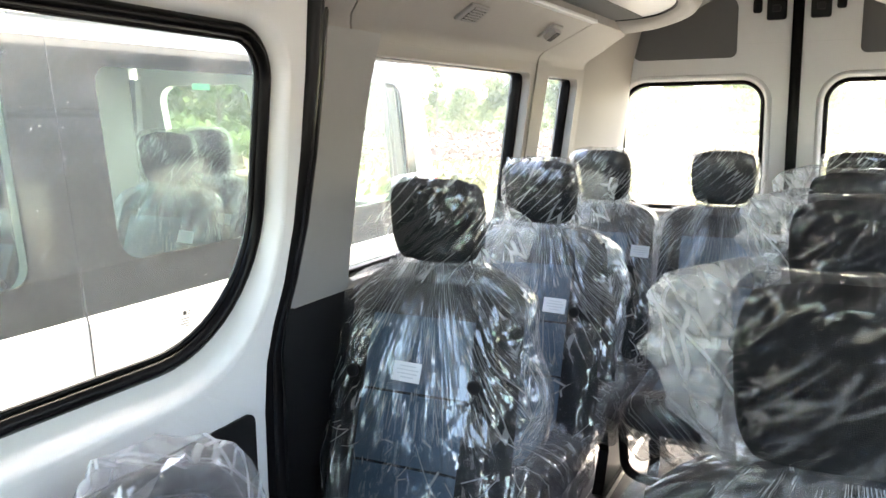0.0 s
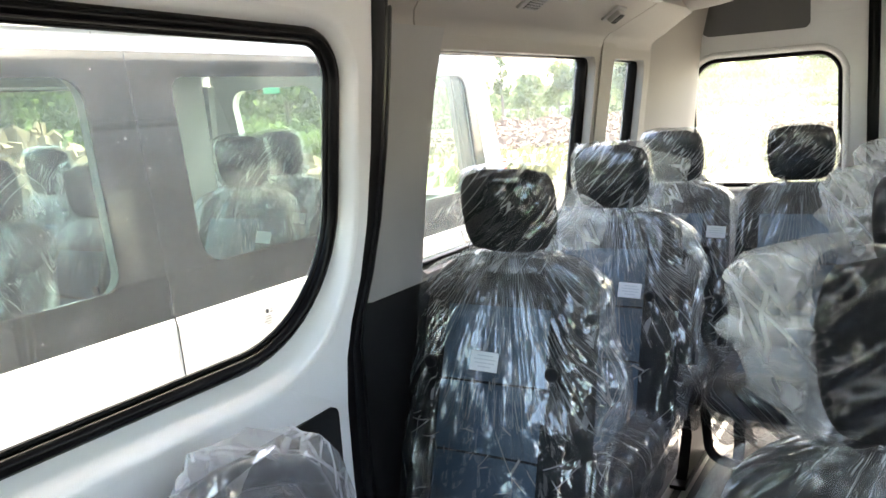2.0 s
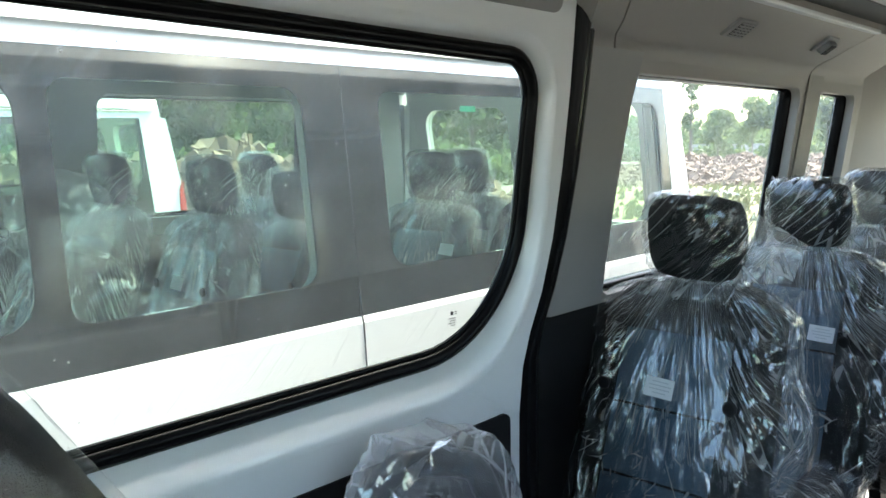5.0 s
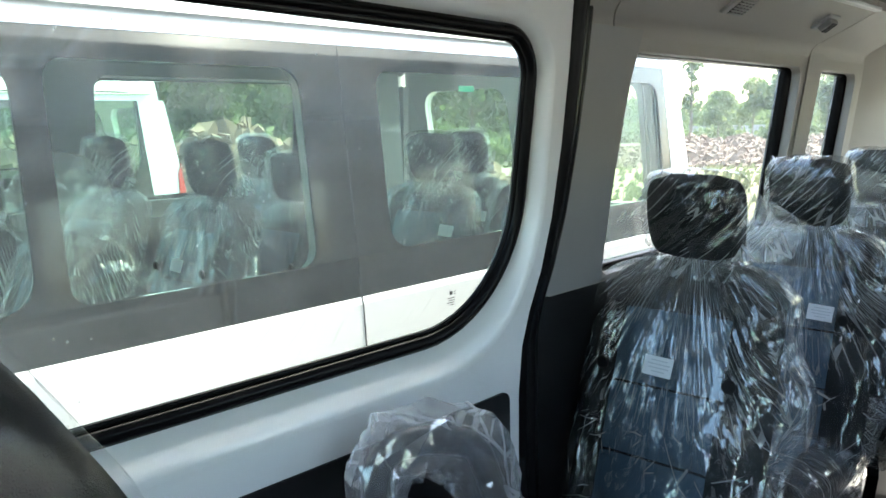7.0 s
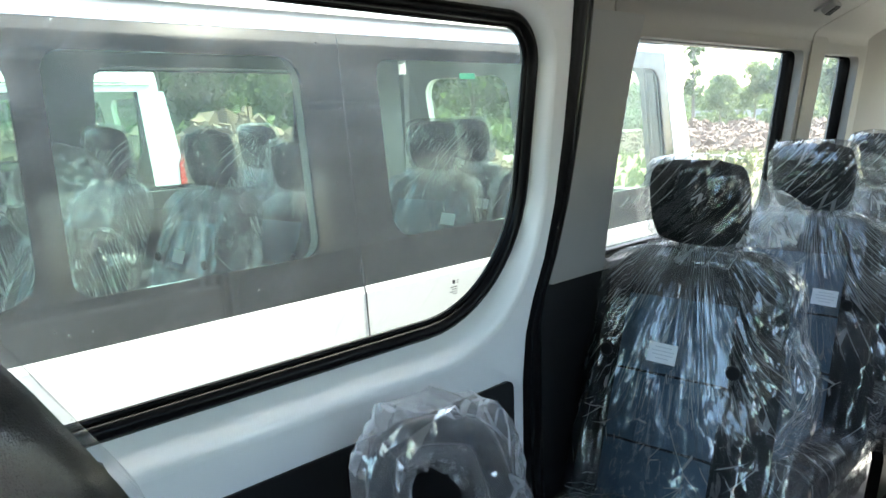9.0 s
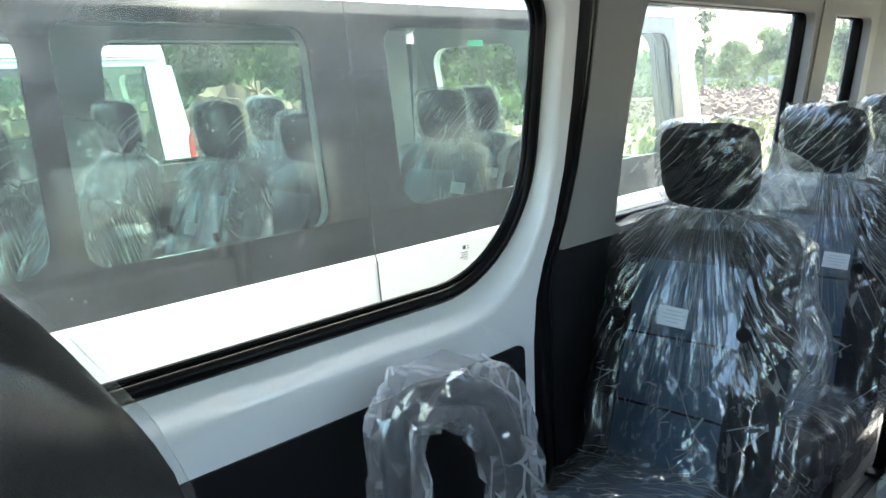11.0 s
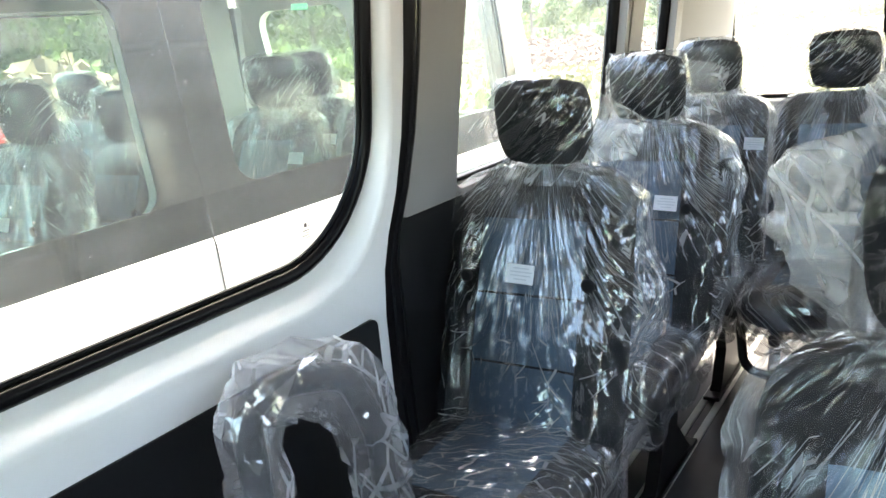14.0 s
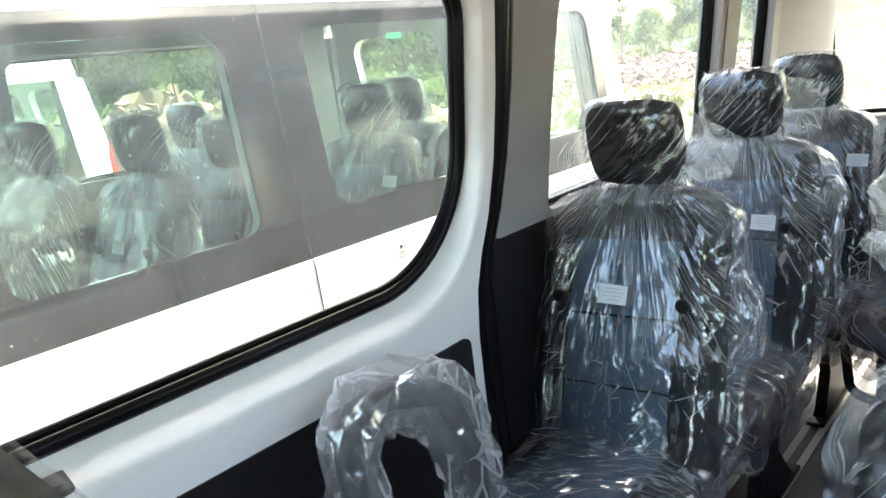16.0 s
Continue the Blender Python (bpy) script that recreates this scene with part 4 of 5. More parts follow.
def cover_cushion(seed):
    n, m = 110, 40
    rings = []
    for i in range(m + 1):
        v = math.sin(math.pi * (i / m - 0.5))
        f = max(0.02, (1 - abs(v) ** 9)) ** 0.3
        y = -0.40 + v * 0.285
        ring = []
        for x, z in oval((0.232 + 0.0) * (0.7 + 0.3 * f) + 0.012, 0.085 * f + 0.014, 0, 0.395, n, 3.2):
            q = Vector((x * 10, y * 12, z * 12 + seed * 2.2))
            off = wrinkle(q, 0.010) + 0.003
            nrm = Vector((x * 0.3, v * 0.05, z - 0.395)).normalized()
            if z < 0.36:
                z -= 0.10 * max(0.0, 0.4 + noise.noise(Vector((x * 11, y * 11, seed))))
            ring.append(Vector((x, y, z)) + nrm * off)
        rings.append(ring)
    return film_uv(loft(rings, True, True), lambda p: (0.5 * (p.x + p.z) - 0.87 * p.y + seed, 0.5 * p.y + 0.87 * (p.x + p.z)))


def make_seat(seed, label, group, flare=0.05, corners=((1, 0.08, 1.27, 1.17),), arm=1, label_at=(-0.012, 0.845), sticker=True):
    """A padded coach seat that faces the front of the van, in its clear delivery wrapping."""
    s = thing("passenger_seat", label, "seat", group=group)
    rings = []
    for i in range(40):
        z = 0.42 + 0.652 * (i / 39) ** 0.92
        ring = []
        for x, y in oval(back_half(z), back_depth(z), 0, back_mid(z), 56, 3.4):
            if y < back_mid(z):
                y = min(y, front_y(x, z)) if abs(x) < back_half(z) * 0.985 else y
            ring.append((x, y, z))
        rings.append(ring)
    part("backrest", loft(rings), FABRIC, s, "black fabric backrest with raised bolsters", smooth=True)
    # blue middle, stitched into three pads
    for za, zb in ((0.455, 0.62), (0.626, 0.785), (0.791, 0.965)):
        rows = []
        for i in range(13):
            z = za + (zb - za) * i / 12
            e = min(z - za, zb - z)
            row = []
            for k in range(21):
                x = -0.14 + 0.28 * k / 20
                puff = 0.005 * min(1.0, e / 0.015) * min(1.0, (0.14 - abs(x)) / 0.012 + 0.15)
                row.append((x, front_y(x, z) - 0.001 - puff, z))
            rows.append(row)
        part("blue_pad", loft(rows, False, False), BLUE, s, "dark blue woven fabric pad", smooth=True)
    part("headrest", loft([[(x, y, z) for x, y in oval(hw, hd, 0, cy, 40, 3.4)] for hw, hd, cy, z in head_rings()]), FABRIC, s, "black fabric headrest", smooth=True)
    for px in (-0.055, 0.055):
        part("headrest_post", tube([(px, 0.012, 1.06), (px, 0.006, 1.13)], 0.007, 8), CHROME, s)
    rings = []
    for i in range(17):
        v = math.sin(math.pi * (i / 16 - 0.5))
        f = max(0.02, (1 - abs(v) ** 9)) ** 0.3
        rings.append([(x, -0.40 + v * 0.275, z + 0.012 * v * v) for x, z in oval(0.232 * (0.8 + 0.2 * f), 0.082 * f, 0, 0.392, 44, 3.4)])
    part("cushion", loft(rings), FABRIC, s, "black fabric seat cushion", smooth=True)
    rows = []
    for i in range(15):
        y = -0.60 + 0.36 * i / 14
        rows.append([(-0.14 + 0.28 * k / 14, y, 0.478 + 0.006 * math.sin(math.pi * k / 14) - 0.02 * max(0.0, (-0.56 - y) / 0.04) ** 2) for k in range(15)])
    part("blue_pad", loft(rows, False, False), BLUE, s, smooth=True)
    part("back_shell", loft([[(x, y + 0.012, z) for x, y in oval(back_half(z) * 0.96, back_depth(z), 0, back_mid(z), 32, 3.4)] for z in (0.40, 0.6, 0.8, 0.95, 1.04)]), BLACKTRIM, s, "black plastic seat back shell", smooth=True)
    for bx in (-0.165, 0.165):
        b = part("side_button", loft([[(0.017 * math.cos(a) * r, d, 0.017 * math.sin(a) * r) for a in [2 * math.pi * k / 20 for k in range(20)]] for r, d in ((1.0, 0.0), (1.0, -0.006), (0.8, -0.009))]), BLACKTRIM, s)
        b.location = (bx, front_y(bx, 0.83) - 0.012, 0.83)
    if arm:
        a = part("armrest", boxed(-0.028, 0.028, -0.035, 0.035, -0.19, 0.19, 0.02, 3), BLACKTRIM, s, "folded-up black armrest", smooth=True)
        a.matrix_basis = pose(arm * 0.262, -0.06, 0.78, -19, 0, 0)
        part("pivot", loft([[(d, 0.022 * math.cos(t), -0.165 + 0.022 * math.sin(t)) for t in [2 * math.pi * k / 16 for k in range(16)]] for d in (-0.034, 0.034)]), STEEL, a)
    # legs and floor rails
    for lx in (-0.15, 0.15):
        part("leg", loft([[(lx + sx * 0.02, yc + sy * hy, z) for sx, sy in ((-1, -1), (1, -1), (1, 1), (-1, 1))] for z, yc, hy in ((0.012, -0.36, 0.19), (0.05, -0.36, 0.15), (0.16, -0.38, 0.07), (0.32, -0.38, 0.11))]), STEEL, s)
        part("foot_rail", boxed(lx - 0.03, lx + 0.03, -0.60, -0.12, 0.0, 0.018, 0.004), STEEL, s)
    part("cross_bar", boxed(-0.2, 0.2, -0.42, -0.36, 0.27, 0.315, 0.008), STEEL, s)
    bk = part("belt_buckle", boxed(-0.013, 0.013, -0.035, 0.035, -0.012, 0.012, 0.006), BLACKTRIM, s)
    bk.matrix_basis = pose(0.175, -0.235, 0.50, 60, 0, 20)
    if sticker:
        lx, lz = label_at
        st = part("paper_label", boxed(-0.037, 0.037, -0.0006, 0.0006, -0.024, 0.024), PAPER, s, "white printed paper label")
        st.matrix_basis = pose(lx, front_y(lx, lz) - 0.030, lz, -19, 3, 2)
        for k, w in enumerate((0.042, 0.058, 0.053, 0.034)):
            b = part("print_bar", boxed(-w / 2, w / 2, -0.0012, -0.0004, -0.0014, 0.0014), INK, st)
            b.location = (0.002, 0, 0.014 - 0.009 * k)
    part("backrest_cover", cover_back(seed, flare), FILM, s, "clear pleated plastic wrapping", smooth=True)
    part("headrest_cover", cover_head(seed), HEADFILM, s, "clear crumpled plastic wrapping", smooth=True)
    for k, (side, reach, top, tip) in enumerate(corners):
        part("loose_corner", loose_corner(seed + 5 * k, side, reach, top, tip), WINGFILM, s, "loose milky corner of the plastic wrapping", smooth=True)
        part("loose_fold", loose_fold(seed + 4 + 5 * k, side, reach), LOOSE, s, smooth=True)
    part("cushion_cover", cover_cushion(seed), SEATFILM, s, "clear crumpled plastic wrapping", smooth=True)
    return s


LAB = "black and blue coach seat in clear plastic"
seat_a = make_seat(2.0, LAB + " by the door", "single seats along the wall", 0.07, ((1, 0.13, 1.285, 1.19),), 0)
seat_a.matrix_basis = pose(-0.845, 1.80, 0)
seat_b = make_seat(5.0, LAB + ", loose bag corner", "single seats along the wall", 0.09, ((1, 0.13, 1.29, 1.24), (-1, 0.03, 1.30, 1.31)), 1, (0.10, 0.845))
seat_b.matrix_basis = pose(-0.85, 2.60, 0)
seat_c = make_seat(8.0, LAB, "rear bench seats", 0.03, ((1, 0.03, 1.27, 1.20), (-1, 0.03, 1.29, 1.29)), 0, (0.2, 0.90))
seat_c.matrix_basis = pose(-0.86, 3.40, 0)
tagged(seat_c, LAB + " in the rear row")
seat_d = make_seat(11.0, LAB + ", loose bag on top", "double seats by the aisle", 0.02, (), 0, (0.0, 0.84), False)
seat_d.matrix_basis = pose(0.085, 0.91, 0)
part("loose_bag", loose_bag(11.0, 0.08), WINGFILM, seat_d, "loose crumpled milky plastic bag", smooth=True)
for ob in seat_d.children:
    if ob.name.startswith("backrest_cover"):
        ob.data.materials[0] = DULLFILM
    if ob.name.startswith("headrest_cover"):
        ob.data.materials[0] = NEARHEAD
    if not ob.name.startswith(("leg", "foot_rail", "cross_bar")):
        ob.matrix_basis = pose(0, 0, -0.022) @ ob.matrix_basis
for x, y, src in ((-0.365, 3.40, seat_c), (0.125, 3.40, seat_c), (0.605, 3.40, seat_c), (0.09, 1.80, seat_d), (0.095, 2.60, seat_d), (0.61, 1.0, seat_d), (0.61, 1.8, seat_d), (0.61, 2.6, seat_d)):
    copy_thing(src, pose(x, y, 0))
# front passenger seat, just beside the camera
seat_f = make_seat(14.0, "black front passenger seat in clear plastic wrapping", "front seats", 0.0, (), 0, (0, 0.85), False)
seat_f.matrix_basis = pose(-0.413, 0.01, 0.058)
wider = pose(0, 0, 1.203) @ Matrix.Diagonal((1.05, 1.05, 1.03, 1)) @ pose(0, 0, -1.203)
tip = pose(0, 0, 1.203) @ pose(0, 0, 0, 25, 0, 0) @ pose(0, 0, -1.203)
for ob in seat_f.children:
    if ob.name.startswith("headrest") and "post" not in ob.name:
        ob.matrix_basis = tip @ wider
for ob in list(seat_f.children):
    if ob.name.startswith("headrest_cover"):
        bpy.data.objects.remove(ob)
    elif "cover" in ob.name:
        ob.data.materials[0] = NEARFILM
rings = []
for hw, hd, cy, z in head_rings(0.004, 120, 14):
    ring = []
    for x, y in oval(hw, hd, 0, cy, 120, 3.4):
        q = Vector((x * 20, y * 20, z * 20))
        ring.append(Vector((x, y, z)) + Vector((x, y * 2, (z - 1.19) * 0.8)).normalized() * (wrinkle(q, 0.003) + 0.007 * max(0.0, noise.noise(q * 0.45))))
    rings.append(ring)
bag_f = part("headrest_cover", loft(rings), NEARFILM, seat_f, "loose grey plastic wrapping", smooth=True)
bag_f.matrix_basis = tip @ wider
plinth = part("seat_plinth", boxed(-0.70, -0.16, -0.66, -0.08, 0.0, 0.062, 0.01), BLACKTRIM)
tagged(plinth, "black raised floor plinth under the front seat", "plinth")

# stay bar below the rear row
bar = thing("floor_bar", "bent black steel bar under the rear row of seats", "bar")
part("bar", tube(rounded([(-0.62, 2.86, 0.31), (-0.60, 2.84, 0.14), (-0.50, 2.82, 0.125), (-0.15, 2.86, 0.125), (-0.12, 2.9, 0.31)], 0.05), 0.017, 10), STEEL, bar, smooth=True)


# ---- outside: the neighbouring van ----
NX, NZ, NY = -1.75, 0.06, 3.60       # its near glass, its floor's height, its rear end


def nb_side(x0, lean):
    return lambda off: (lambda y, z: (x0 + lean * max(0.0, z - 1.0) + off, y, z))


def panel_van(name, label, x0, y1, dz, near_panes, far_panes, length, post=0.13):
    """A parked white minibus: body sides with a black glass band, panes, lining, roof, ends and wheels. x0: the side that faces us."""
    v = thing(name, label, "van")
    w, y0 = 1.90, y1 - length
    near, far = nb_side(x0, -0.10), nb_side(x0 - w, 0.10)
    zb, zt, g = 0.93 + dz * 0, 1.67, -0.70 + dz
    ends = lambda z: y1 + 0.06 - 0.17 * max(0.0, z - 1.0)
    # body side below and above the glass band
    for s, f in ((1, near), (-1, far)):
        lower = [[(f(s * d)(0, z)[0], y, z) for z, d in ((zb, 0.004), (zb - 0.02, 0.010), (zb - 0.2, 0.02), (0.3, 0.035), (0.28, 0.02), (-0.25, 0.015), (-0.30, -0.05))] for y in (y0, y0 + 1.5, y1 - 0.3, y1, ends(0.9))]
        part("body_side", loft(lower, False, False), WHITE, v)
        upper = [[(f(s * d)(0, min(z, zt + 0.05))[0], y, z) for z, d in ((zt, 0.004), (zt + 0.05, 0.0), (zt + 0.10, -0.015), (zt + 0.16, -0.05), (zt + 0.24, -0.13), (zt + 0.30, -0.28), (zt + 0.33, -0.55), (zt + 0.34, -0.95))] for y in (y0 + 0.4, y1 - 0.2, y1 - 0.1)]
        part("roof_side", loft(upper, False, False), WHITE, v, smooth=True)
        panes = near_panes if s > 0 else far_panes
        band = [(y0 + 1.0, zb), (y1 - post, zb), (y1 - post - 0.05, zt), (y0 + 1.3, zt)]
        part("glass_band", plate(band, [rr(**p) for p in panes], f(0.0), f(-s * 0.012)), FRIT, v, "black glass band along the side")
        for p in panes:
            po = part("pane", pane_sheet(rr(**{**p, "grow": 0.01}), f(-s * 0.013)), GREENGLASS, v)
            po.visible_shadow = False
        part("lining", plate([(y0 + 0.9, 0.0), (y1 - 0.1, 0.0), (y1 - 0.25, 1.74), (y0 + 0.9, 1.74)], [rr(**{**p, "grow": 0.02}) for p in panes], f(-s * 0.07), f(-s * 0.03)), INNER, v)
        part("lower_lining", plate([(y0 + 0.9, 0.0), (y1 - 0.1, 0.0), (y1 - 0.12, 1.03), (y0 + 0.9, 1.03)], [], f(-s * 0.082), f(-s * 0.074)), BLACKTRIM, v, "black lower lining")
        corner = [(y1 - post, zb), (ends(zb), zb), (ends(zt), zt), (y1 - post - 0.05, zt)]
        part("rear_post", plate(corner, [], f(s * 0.002), f(-s * 0.05)), WHITE, v)
        lampc = [(y1 - 0.015, 0.72), (y1 + 0.065, 0.72), (ends(1.18) + 0.006, 1.18), (y1 - 0.0, 1.10)]
        part("tail_lamp", plate(lampc, [], f(s * 0.014), f(-s * 0.03)), RED, v, "red tail lamp on the corner")
    cx = x0 - w / 2
    rear = lambda off: (lambda x, z: (x, ends(z) - 0.03 + off, z))
    rw = [[(cx + s * d, z) for d, z in rr(0.09, 0.72, 1.02, 1.63, 0.1, 0.1, 0.1, 0.1)] for s in (-1, 1)]
    part("rear_doors", plate([(cx - 0.93, -0.2), (cx + 0.93, -0.2), (cx + 0.85, 1.75), (cx + 0.5, 1.98), (cx - 0.5, 1.98), (cx - 0.85, 1.75)], rw, rear(0), rear(-0.05)), WHITE, v)
    for loop in rw:
        po = part("pane", pane_sheet(loop, rear(-0.03)), GREENGLASS, v)
        po.visible_shadow = False
    part("roof", loft([[(cx + x, y, z) for x, z in ((-0.85, 1.86), (-0.5, 1.97), (0, 2.0), (0.5, 1.97), (0.85, 1.86))] for y in (y0 + 0.4, y1 - 0.12)], False, False), WHITE, v, smooth=True)
    part("headlining", loft([[(cx + x, y, z) for x, z in ((-0.90, 1.72), (-0.72, 1.80), (0, 1.84), (0.72, 1.80), (0.90, 1.72))] for y in (y0 + 0.4, y1 - 0.15)], False, False), INNER, v)
    part("floor_pan", boxed(cx - 0.92, cx + 0.92, y0, y1, dz - 0.06, dz), BLACKTRIM, v)
    part("nose", loft([[(cx + s * hw, y, z) for s, z in ((-1, -0.2), (1, -0.2), (1, zt2 * 0.5), (0.9, zt2), (-0.9, zt2), (-1, zt2 * 0.5))] for y, hw, zt2 in ((y0 + 0.02, 0.93, 0.95), (y0 - 0.5, 0.9, 0.75), (y0 - 0.75, 0.8, 0.5))]), WHITE, v)
    ws = part("windscreen", loft([[(cx - 0.85, y0 + 0.0, 0.95), (cx + 0.85, y0 + 0.0, 0.95)], [(cx - 0.75, y0 + 0.5, 1.85), (cx + 0.75, y0 + 0.5, 1.85)]], False, False), GREENGLASS, v)
    ws.visible_shadow = False
    for s in (-1, 1):
        for wy in (y1 - 1.0, y0 + 0.1):
            ring = lambda x, r: [(cx + s * x, wy + r * math.cos(2 * math.pi * k / 24), -0.36 + r * math.sin(2 * math.pi * k / 24)) for k in range(24)]
            wl = part("wheel", loft([ring(0.72, 0.30), ring(0.72, 0.34), ring(0.90, 0.34), ring(0.93, 0.31), ring(0.93, 0.2)]), TYRE, v, "black tyre")
            part("rim", loft([ring(0.90, 0.2), ring(0.925, 0.19), ring(0.915, 0.05)]), CHROME, wl)
    return v


nb_near = [dict(y0=-0.62, y1=0.565, z0=1.05, z1=1.60, tl=0.08, tr=0.08, br=0.08, bl=0.08), dict(y0=0.635, y1=1.335, z0=1.045, z1=1.60, tl=0.05, tr=0.07, br=0.05, bl=0.05),
           dict(y0=1.62, y1=2.60, z0=1.055, z1=1.60, tl=0.05, tr=0.05, br=0.06, bl=0.08), dict(y0=2.76, y1=3.36, z0=1.08, z1=1.60, tl=0.05, tr=0.07, br=0.08, bl=0.06)]
nb_far = [dict(y0=0.0, y1=1.24, z0=1.12, z1=1.675, tl=0.07, tr=0.07, br=0.07, bl=0.07), dict(y0=1.54, y1=2.64, z0=1.13, z1=1.665, tl=0.05, tr=0.05, br=0.05, bl=0.05)]
van_b = panel_van("minibus", "parked white minibus with a black glass band, full of wrapped seats", NX, NY, NZ, nb_near, nb_far, 5.6)
part("panel_joint", loft([[(NX + d + e, y, z) for y, e in ((1.4762, 0.0015), (1.4808, 0.0015), (1.4808, -0.004), (1.4762, -0.004))] for z, d in ((0.4, 0.032), (0.73, 0.02), (0.91, 0.010), (0.931, 0.004))]), BLACKTRIM, van_b)
part("glass_joint", loft([[(NX - 0.1 * (z - 1.0) + d, y, z) for y, d in ((1.4772, 0.0006), (1.4786, 0.0006), (1.4786, -0.003), (1.4772, -0.003))] for z in (0.935, 1.3, 1.665)]), VINYL, van_b)
part("green_tag", boxed(NX - 0.078, NX - 0.076, 2.02, 2.10, 1.545, 1.565), GREENTAG, van_b, "small green sticker")
third = [dict(y0=-1.6, y1=-0.2, z0=1.12, z1=1.72), dict(y0=0.0, y1=1.4, z0=1.12, z1=1.72), dict(y0=1.6, y1=2.93, z0=1.14, z1=1.74, tr=0.07, br=0.1)]
panel_van("minibus", "white minibus parked beyond, red tail lamp on its corner", -5.9, 3.22, 0.06, third, third, 5.6, 0.22)

for x, y, z, src in ((-2.62, 0.72, 0.08, seat_c), (-2.66, 1.55, 0.10, seat_a), (-3.22, 1.42, 0.12, seat_c), (-2.86, 2.08, 0.05, seat_d), (-3.40, 2.27, 0.10, seat_c), (-2.42, 2.50, 0.10, seat_c), (-2.14, 2.92, 0.10, seat_c), (-2.66, 3.0, 0.10, seat_c)):
    tagged(copy_thing(src, pose(x, y, z)), "black coach seat in clear plastic inside the next minibus", "seat", "seats of the next minibus")
bare = copy_thing(seat_c, pose(-2.12, 0.80, 0.08))
tagged(bare, "black seat without its headrest inside the next minibus", "seat", "seats of the next minibus")
for ob in [o for o in bare.children if o.name.startswith(("headrest", "loose"))]:
    bpy.data.objects.remove(ob)
# puffed empty bag over a seat top
bm = bmesh.new()
bmesh.ops.create_icosphere(bm, subdivisions=5, radius=1.0)
for v in bm.verts:
    q = v.co * 2.3
    v.co = Vector((v.co.x * 0.10, v.co.y * 0.125, v.co.z * 0.13)) * (1 + 0.10 * noise.noise(q) + 0.07 * ridge(noise.noise(q * 2.0)))
bag = part("plastic_bag", bm, LOOSE, None, smooth=True)
bag.location = (-2.12, 0.78, 1.25)
tagged(bag, "puffed clear plastic bag on a seat in the next minibus", "plastic bag")
sk = bmesh.new()
add_sheet(sk, sheet([(0.02, -0.05, -0.10), (0.02, 0.06, -0.10), (0.04, 0.34, -0.27), (0.04, -0.22, -0.34)], 26, 26, 0.03, 9, 21))
part("bag_skirt", sk, LOOSE, bag, smooth=True)

# ---- outside: ground, rubble, wall, trees ----
GZ = -0.70
GROUND = mat("pale_dusty_ground", (0.25, 0.225, 0.19), 0.95, var=0.16, scale=0.35, bump=0.6, bscale=12, grain=0.35)
RUBBLE = mat("broken_concrete", (0.27, 0.205, 0.155), 0.95, var=0.2, scale=1.2, bump=0.8, bscale=20, grain=0.3, tint=(0.14, 0.085, 0.06))
LEAF = leaf_mat("foliage", (0.15, 0.19, 0.085), (0.095, 0.135, 0.06))
BARK = mat("grey_bark", (0.20, 0.17, 0.14), 0.95, var=0.2, scale=3, bump=0.5, bscale=20)
GRASS = mat("dry_grass", (0.30, 0.26, 0.13), 0.95, var=0.25, scale=0.6, tint=(0.14, 0.17, 0.06))
WALLM = mat("grey_block_wall", (0.40, 0.40, 0.40), 0.9, var=0.1, scale=0.6, bump=0.4, bscale=10)
bm = bmesh.new()
bmesh.ops.create_circle(bm, cap_ends=True, segments=96, radius=2500)
for v in bm.verts:
    v.co.z = GZ
tagged(part("ground", bm, GROUND), "pale dusty open ground", "ground", kind="structure")


def polar(az, r, z=GZ):
    return Vector((-r * math.sin(radians(az)), r * math.cos(radians(az)), z))


rng = random.Random(7)


def stone(bm, p, s, rng):
    e = Euler((rng.uniform(0, 6), rng.uniform(0, 6), rng.uniform(0, 6))).to_matrix()
    k = (rng.uniform(0.6, 1.4), rng.uniform(0.5, 1.0), rng.uniform(0.25, 0.7))
    vs = [bm.verts.new(p + e @ Vector((x * k[0] * rng.uniform(0.7, 1.1), y * k[1] * rng.uniform(0.7, 1.1), z * k[2] * rng.uniform(0.7, 1.1))) * s)
          for x, y, z in ((-1, -1, -1), (1, -1, -1), (1, 1, -1), (-1, 1, -1), (-1, -1, 1), (1, -1, 1), (1, 1, 1), (-1, 1, 1))]
    for f in ((3, 2, 1, 0), (4, 5, 6, 7), (0, 1, 5, 4), (1, 2, 6, 5), (2, 3, 7, 6), (3, 0, 4, 7)):
        bm.faces.new([vs[i] for i in f])


def heap(az0, az1, r0, r1, height, count, size, label):
    """A long tip of broken concrete: a lumpy bank with loose blocks on it."""
    bm = bmesh.new()
    n, m = 60, 12
    def top(u, v):
        q = Vector((u * 14, v * 4, height * 3 + az0))
        return height * math.sin(math.pi * v) ** 0.7 * (0.65 + 0.6 * noise.noise(q) + 0.25 * noise.noise(q * 2.7)) * min(1.0, 6 * u, 6 * (1 - u))
    rows = []
    for i in range(n + 1):
        rows.append([polar(az0 + (az1 - az0) * i / n, r0 + (r1 - r0) * j / m, GZ - 0.03 + top(i / n, j / m)) for j in range(m + 1)])
    loft(rows, False, False, bm)
    for _ in range(count):
        u, v = rng.random(), rng.random() ** 1.3
        stone(bm, polar(az0 + (az1 - az0) * u, r0 + (r1 - r0) * v, GZ + max(0.0, top(u, v))), size * rng.uniform(0.3, 1.3), rng)
    return tagged(part("rubble_heap", bm, RUBBLE), label, "rubble", kind="stuff")


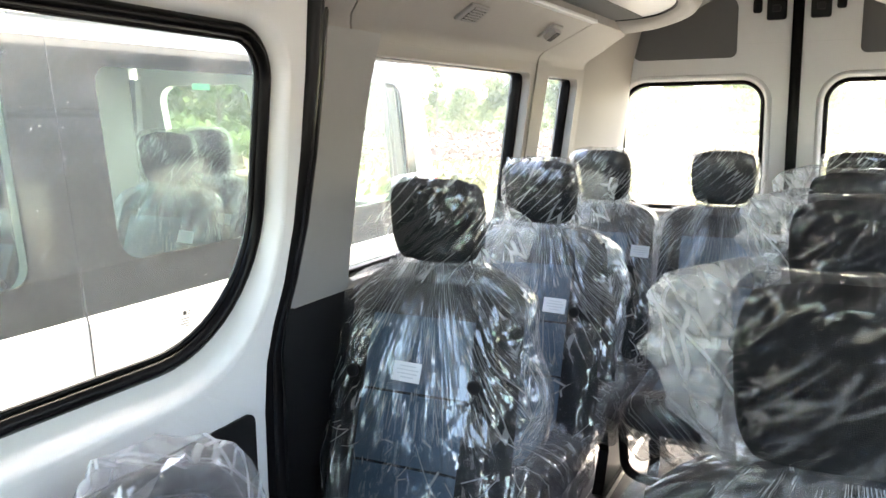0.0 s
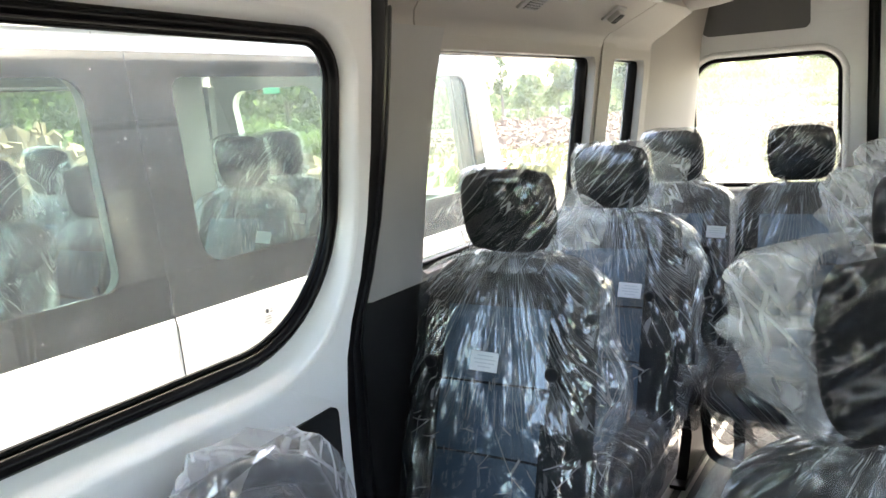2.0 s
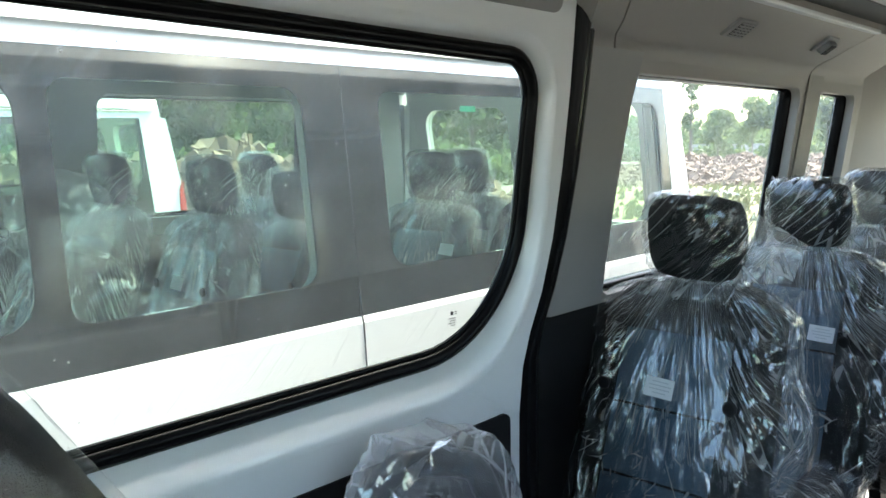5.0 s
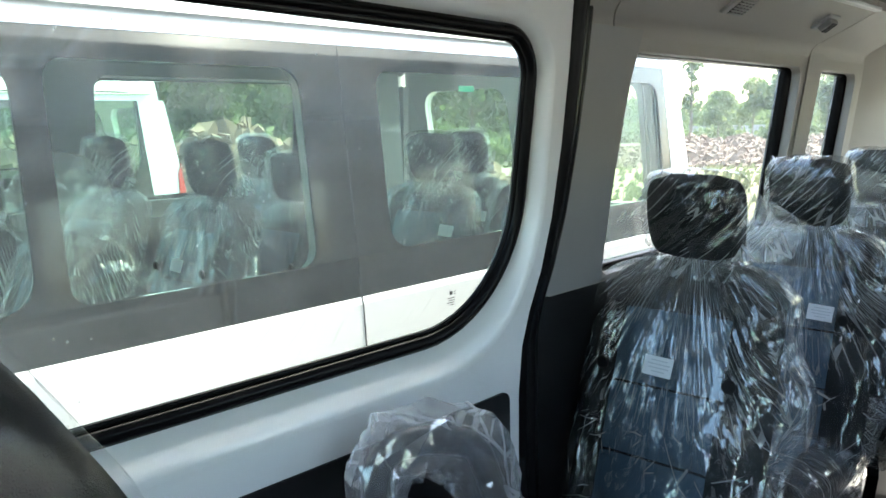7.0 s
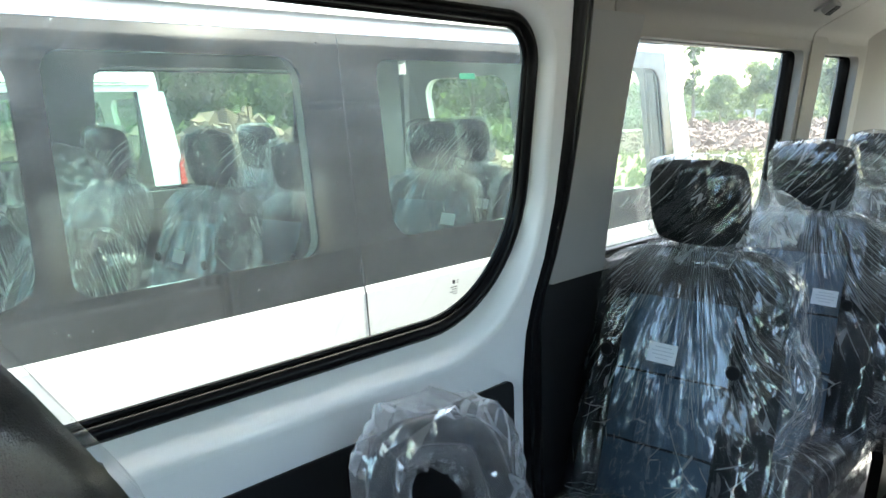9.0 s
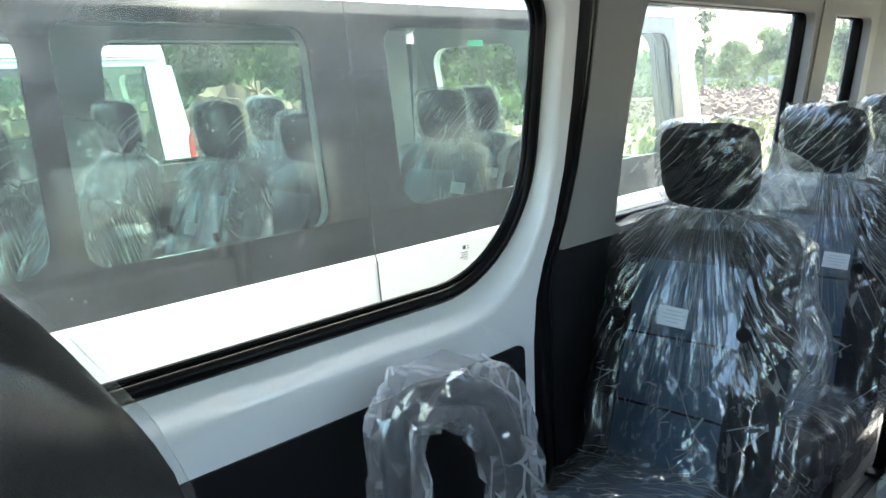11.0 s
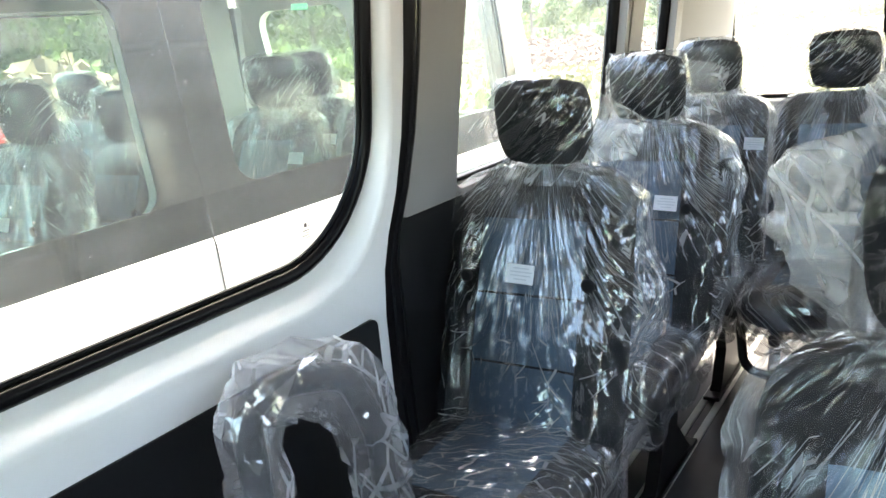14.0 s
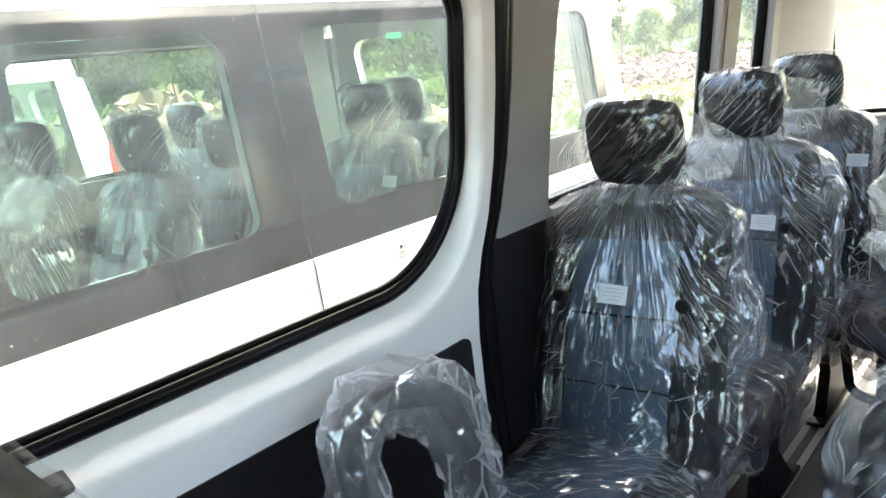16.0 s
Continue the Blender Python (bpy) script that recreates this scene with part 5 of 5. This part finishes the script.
heap(36, 84, 19, 28, 2.0, 2200, 0.26, "pale heap of broken concrete and earth")
heap(2, 34, 38, 62, 1.1, 4200, 0.19, "low wide field of broken bricks and concrete")
bm = bmesh.new()
add = sheet([polar(-20, 20, GZ + 0.02), polar(34, 20, GZ + 0.02), polar(34, 38, GZ + 0.02), polar(-20, 64, GZ + 0.02)], 30, 30, 0.02, 0.3, 4)
loft(add, False, False, bm)
for _ in range(5000):
    p = polar(rng.uniform(-18, 33), rng.uniform(22, 60))
    h, a = rng.uniform(0.1, 0.35), rng.uniform(0, 6.3)
    d = Vector((math.cos(a), math.sin(a), 0)) * 0.12
    bm.faces.new([bm.verts.new(p - d), bm.verts.new(p + d), bm.verts.new(p + d * 0.2 + Vector((0.05, 0.03, h)))])
tagged(part("grass", bm, GRASS), "dry yellow-green grass and weeds", "grass", kind="stuff")
wl = bmesh.new()
rows = []
for k in range(31):
    a = -25 + 110 * k / 30
    rows.append([polar(a, 88, GZ), polar(a, 88, GZ + 1.5), polar(a, 88.2, GZ + 1.5), polar(a, 88.2, GZ)])
loft(rows, False, False, wl)
tagged(part("boundary_wall", wl, WALLM), "low grey block boundary wall in the distance", "wall", kind="structure")


def tree(az, r, h, spread, seed, leaves=420, size=0.32, bare=0.35):
    g = random.Random(seed)
    base = polar(az, r)
    t = thing("tree", "green broadleaf tree beyond the rubble" if spread > 1.2 else "tall slender tree with thin foliage", "tree", tuple(base), "trees at the edge")
    bm = bmesh.new()
    lean = Vector((g.uniform(-0.3, 0.3), g.uniform(-0.3, 0.3), 0))
    spine = [lean * (k / 6) ** 2 + Vector((0, 0, h * 0.9 * k / 6)) for k in range(7)]
    rings = [[p + Vector((math.cos(a), math.sin(a), 0)) * max(0.02, 0.16 * h / 8 * (1 - k / 6.3)) for a in [2 * math.pi * j / 8 for j in range(8)]] for k, p in enumerate(spine)]
    loft(rings, True, True, bm)
    tips = []
    for _ in range(9):
        k = g.uniform(bare, 0.95)
        p = Vector((0, 0, h * 0.9 * k)) + lean * k * k
        d = Vector((g.uniform(-1, 1), g.uniform(-1, 1), g.uniform(0.2, 0.9))) * spread * g.uniform(0.4, 0.9) * (1.15 - 0.5 * k)
        tube([p, p + d * 0.5 + Vector((0, 0, 0.1)), p + d], 0.035 * h / 8, 5, False, bm)
        tips.append((p + d, spread * g.uniform(0.35, 0.62)))
    part("trunk", bm, BARK, t)
    bm = bmesh.new()
    tips.append((Vector((lean.x, lean.y, h * 0.92)), spread * 0.45))
    for c, rad in tips:
        leaf_clumps(bm, c, rad, leaves // len(tips), size, g)
    part("crown", bm, LEAF, t)
    return t


for i, (az, r, h, sp) in enumerate(((26.3, 66, 8.4, 0.95), (22.5, 72, 5.0, 2.0), (20.5, 70, 5.4, 2.2), (18.0, 72, 5.2, 2.1), (24.6, 76, 4.4, 1.8), (28.5, 70, 4.4, 2.0), (31, 72, 5.2, 2.2), (15.5, 70, 5.8, 2.3), (13, 74, 5.2, 2.3), (10, 72, 4.6, 2.0),
                                    (6, 75, 5.0, 2.2), (1, 72, 5.8, 2.4), (-5, 74, 5.2, 2.3))):
    tree(az, r, h, sp, i + 1, 1300 if sp > 1.2 else 500, 0.15 if sp > 1.2 else 0.12)
for i, (az, r, h, sp) in enumerate(((36, 52, 8, 3), (41, 50, 9, 3), (46, 48, 8.5, 3.2), (50, 52, 9.5, 3), (54, 48, 9, 3.2), (58, 50, 9.5, 3.2), (62, 48, 9, 3), (66, 52, 9.5, 3.2), (71, 48, 9, 3.2), (76, 50, 9, 3.2), (82, 48, 9, 3.2))):
    tree(az, r, h, sp, i + 40, 1500, 0.20, 0.2)
# undergrowth along the wall and at the foot of the trees
bm = bmesh.new()
for _ in range(260):
    az = rng.uniform(-22, 90)
    r = rng.uniform(78, 86) if az < 34 else rng.uniform(40, 60)
    s = rng.uniform(0.9, 2.2) * (1.0 if az < 34 else 1.1)
    leaf_clumps(bm, polar(az, r, GZ + s * 0.5), s, 90, 0.2, rng, 0.7)
tagged(part("undergrowth", bm, LEAF), "green bushes and undergrowth in the distance", "bushes", kind="stuff")
bm = bmesh.new()
for _ in range(420):
    az = rng.uniform(-35, 100)
    r = rng.uniform(95, 125)
    s = rng.uniform(1.6, 3.2)
    leaf_clumps(bm, polar(az, r, GZ + s * rng.uniform(0.4, 1.25)), s, 80, 0.4, rng, 0.8)
for _ in range(420):
    s = rng.uniform(1.4, 2.6)
    leaf_clumps(bm, polar(rng.uniform(34, 92), rng.uniform(58, 74), GZ + rng.uniform(0.5, 9.5)), s, 70, 0.3, rng, 0.8)
tagged(part("far_trees", bm, LEAF), "far green belt of woodland", "woodland", kind="stuff")
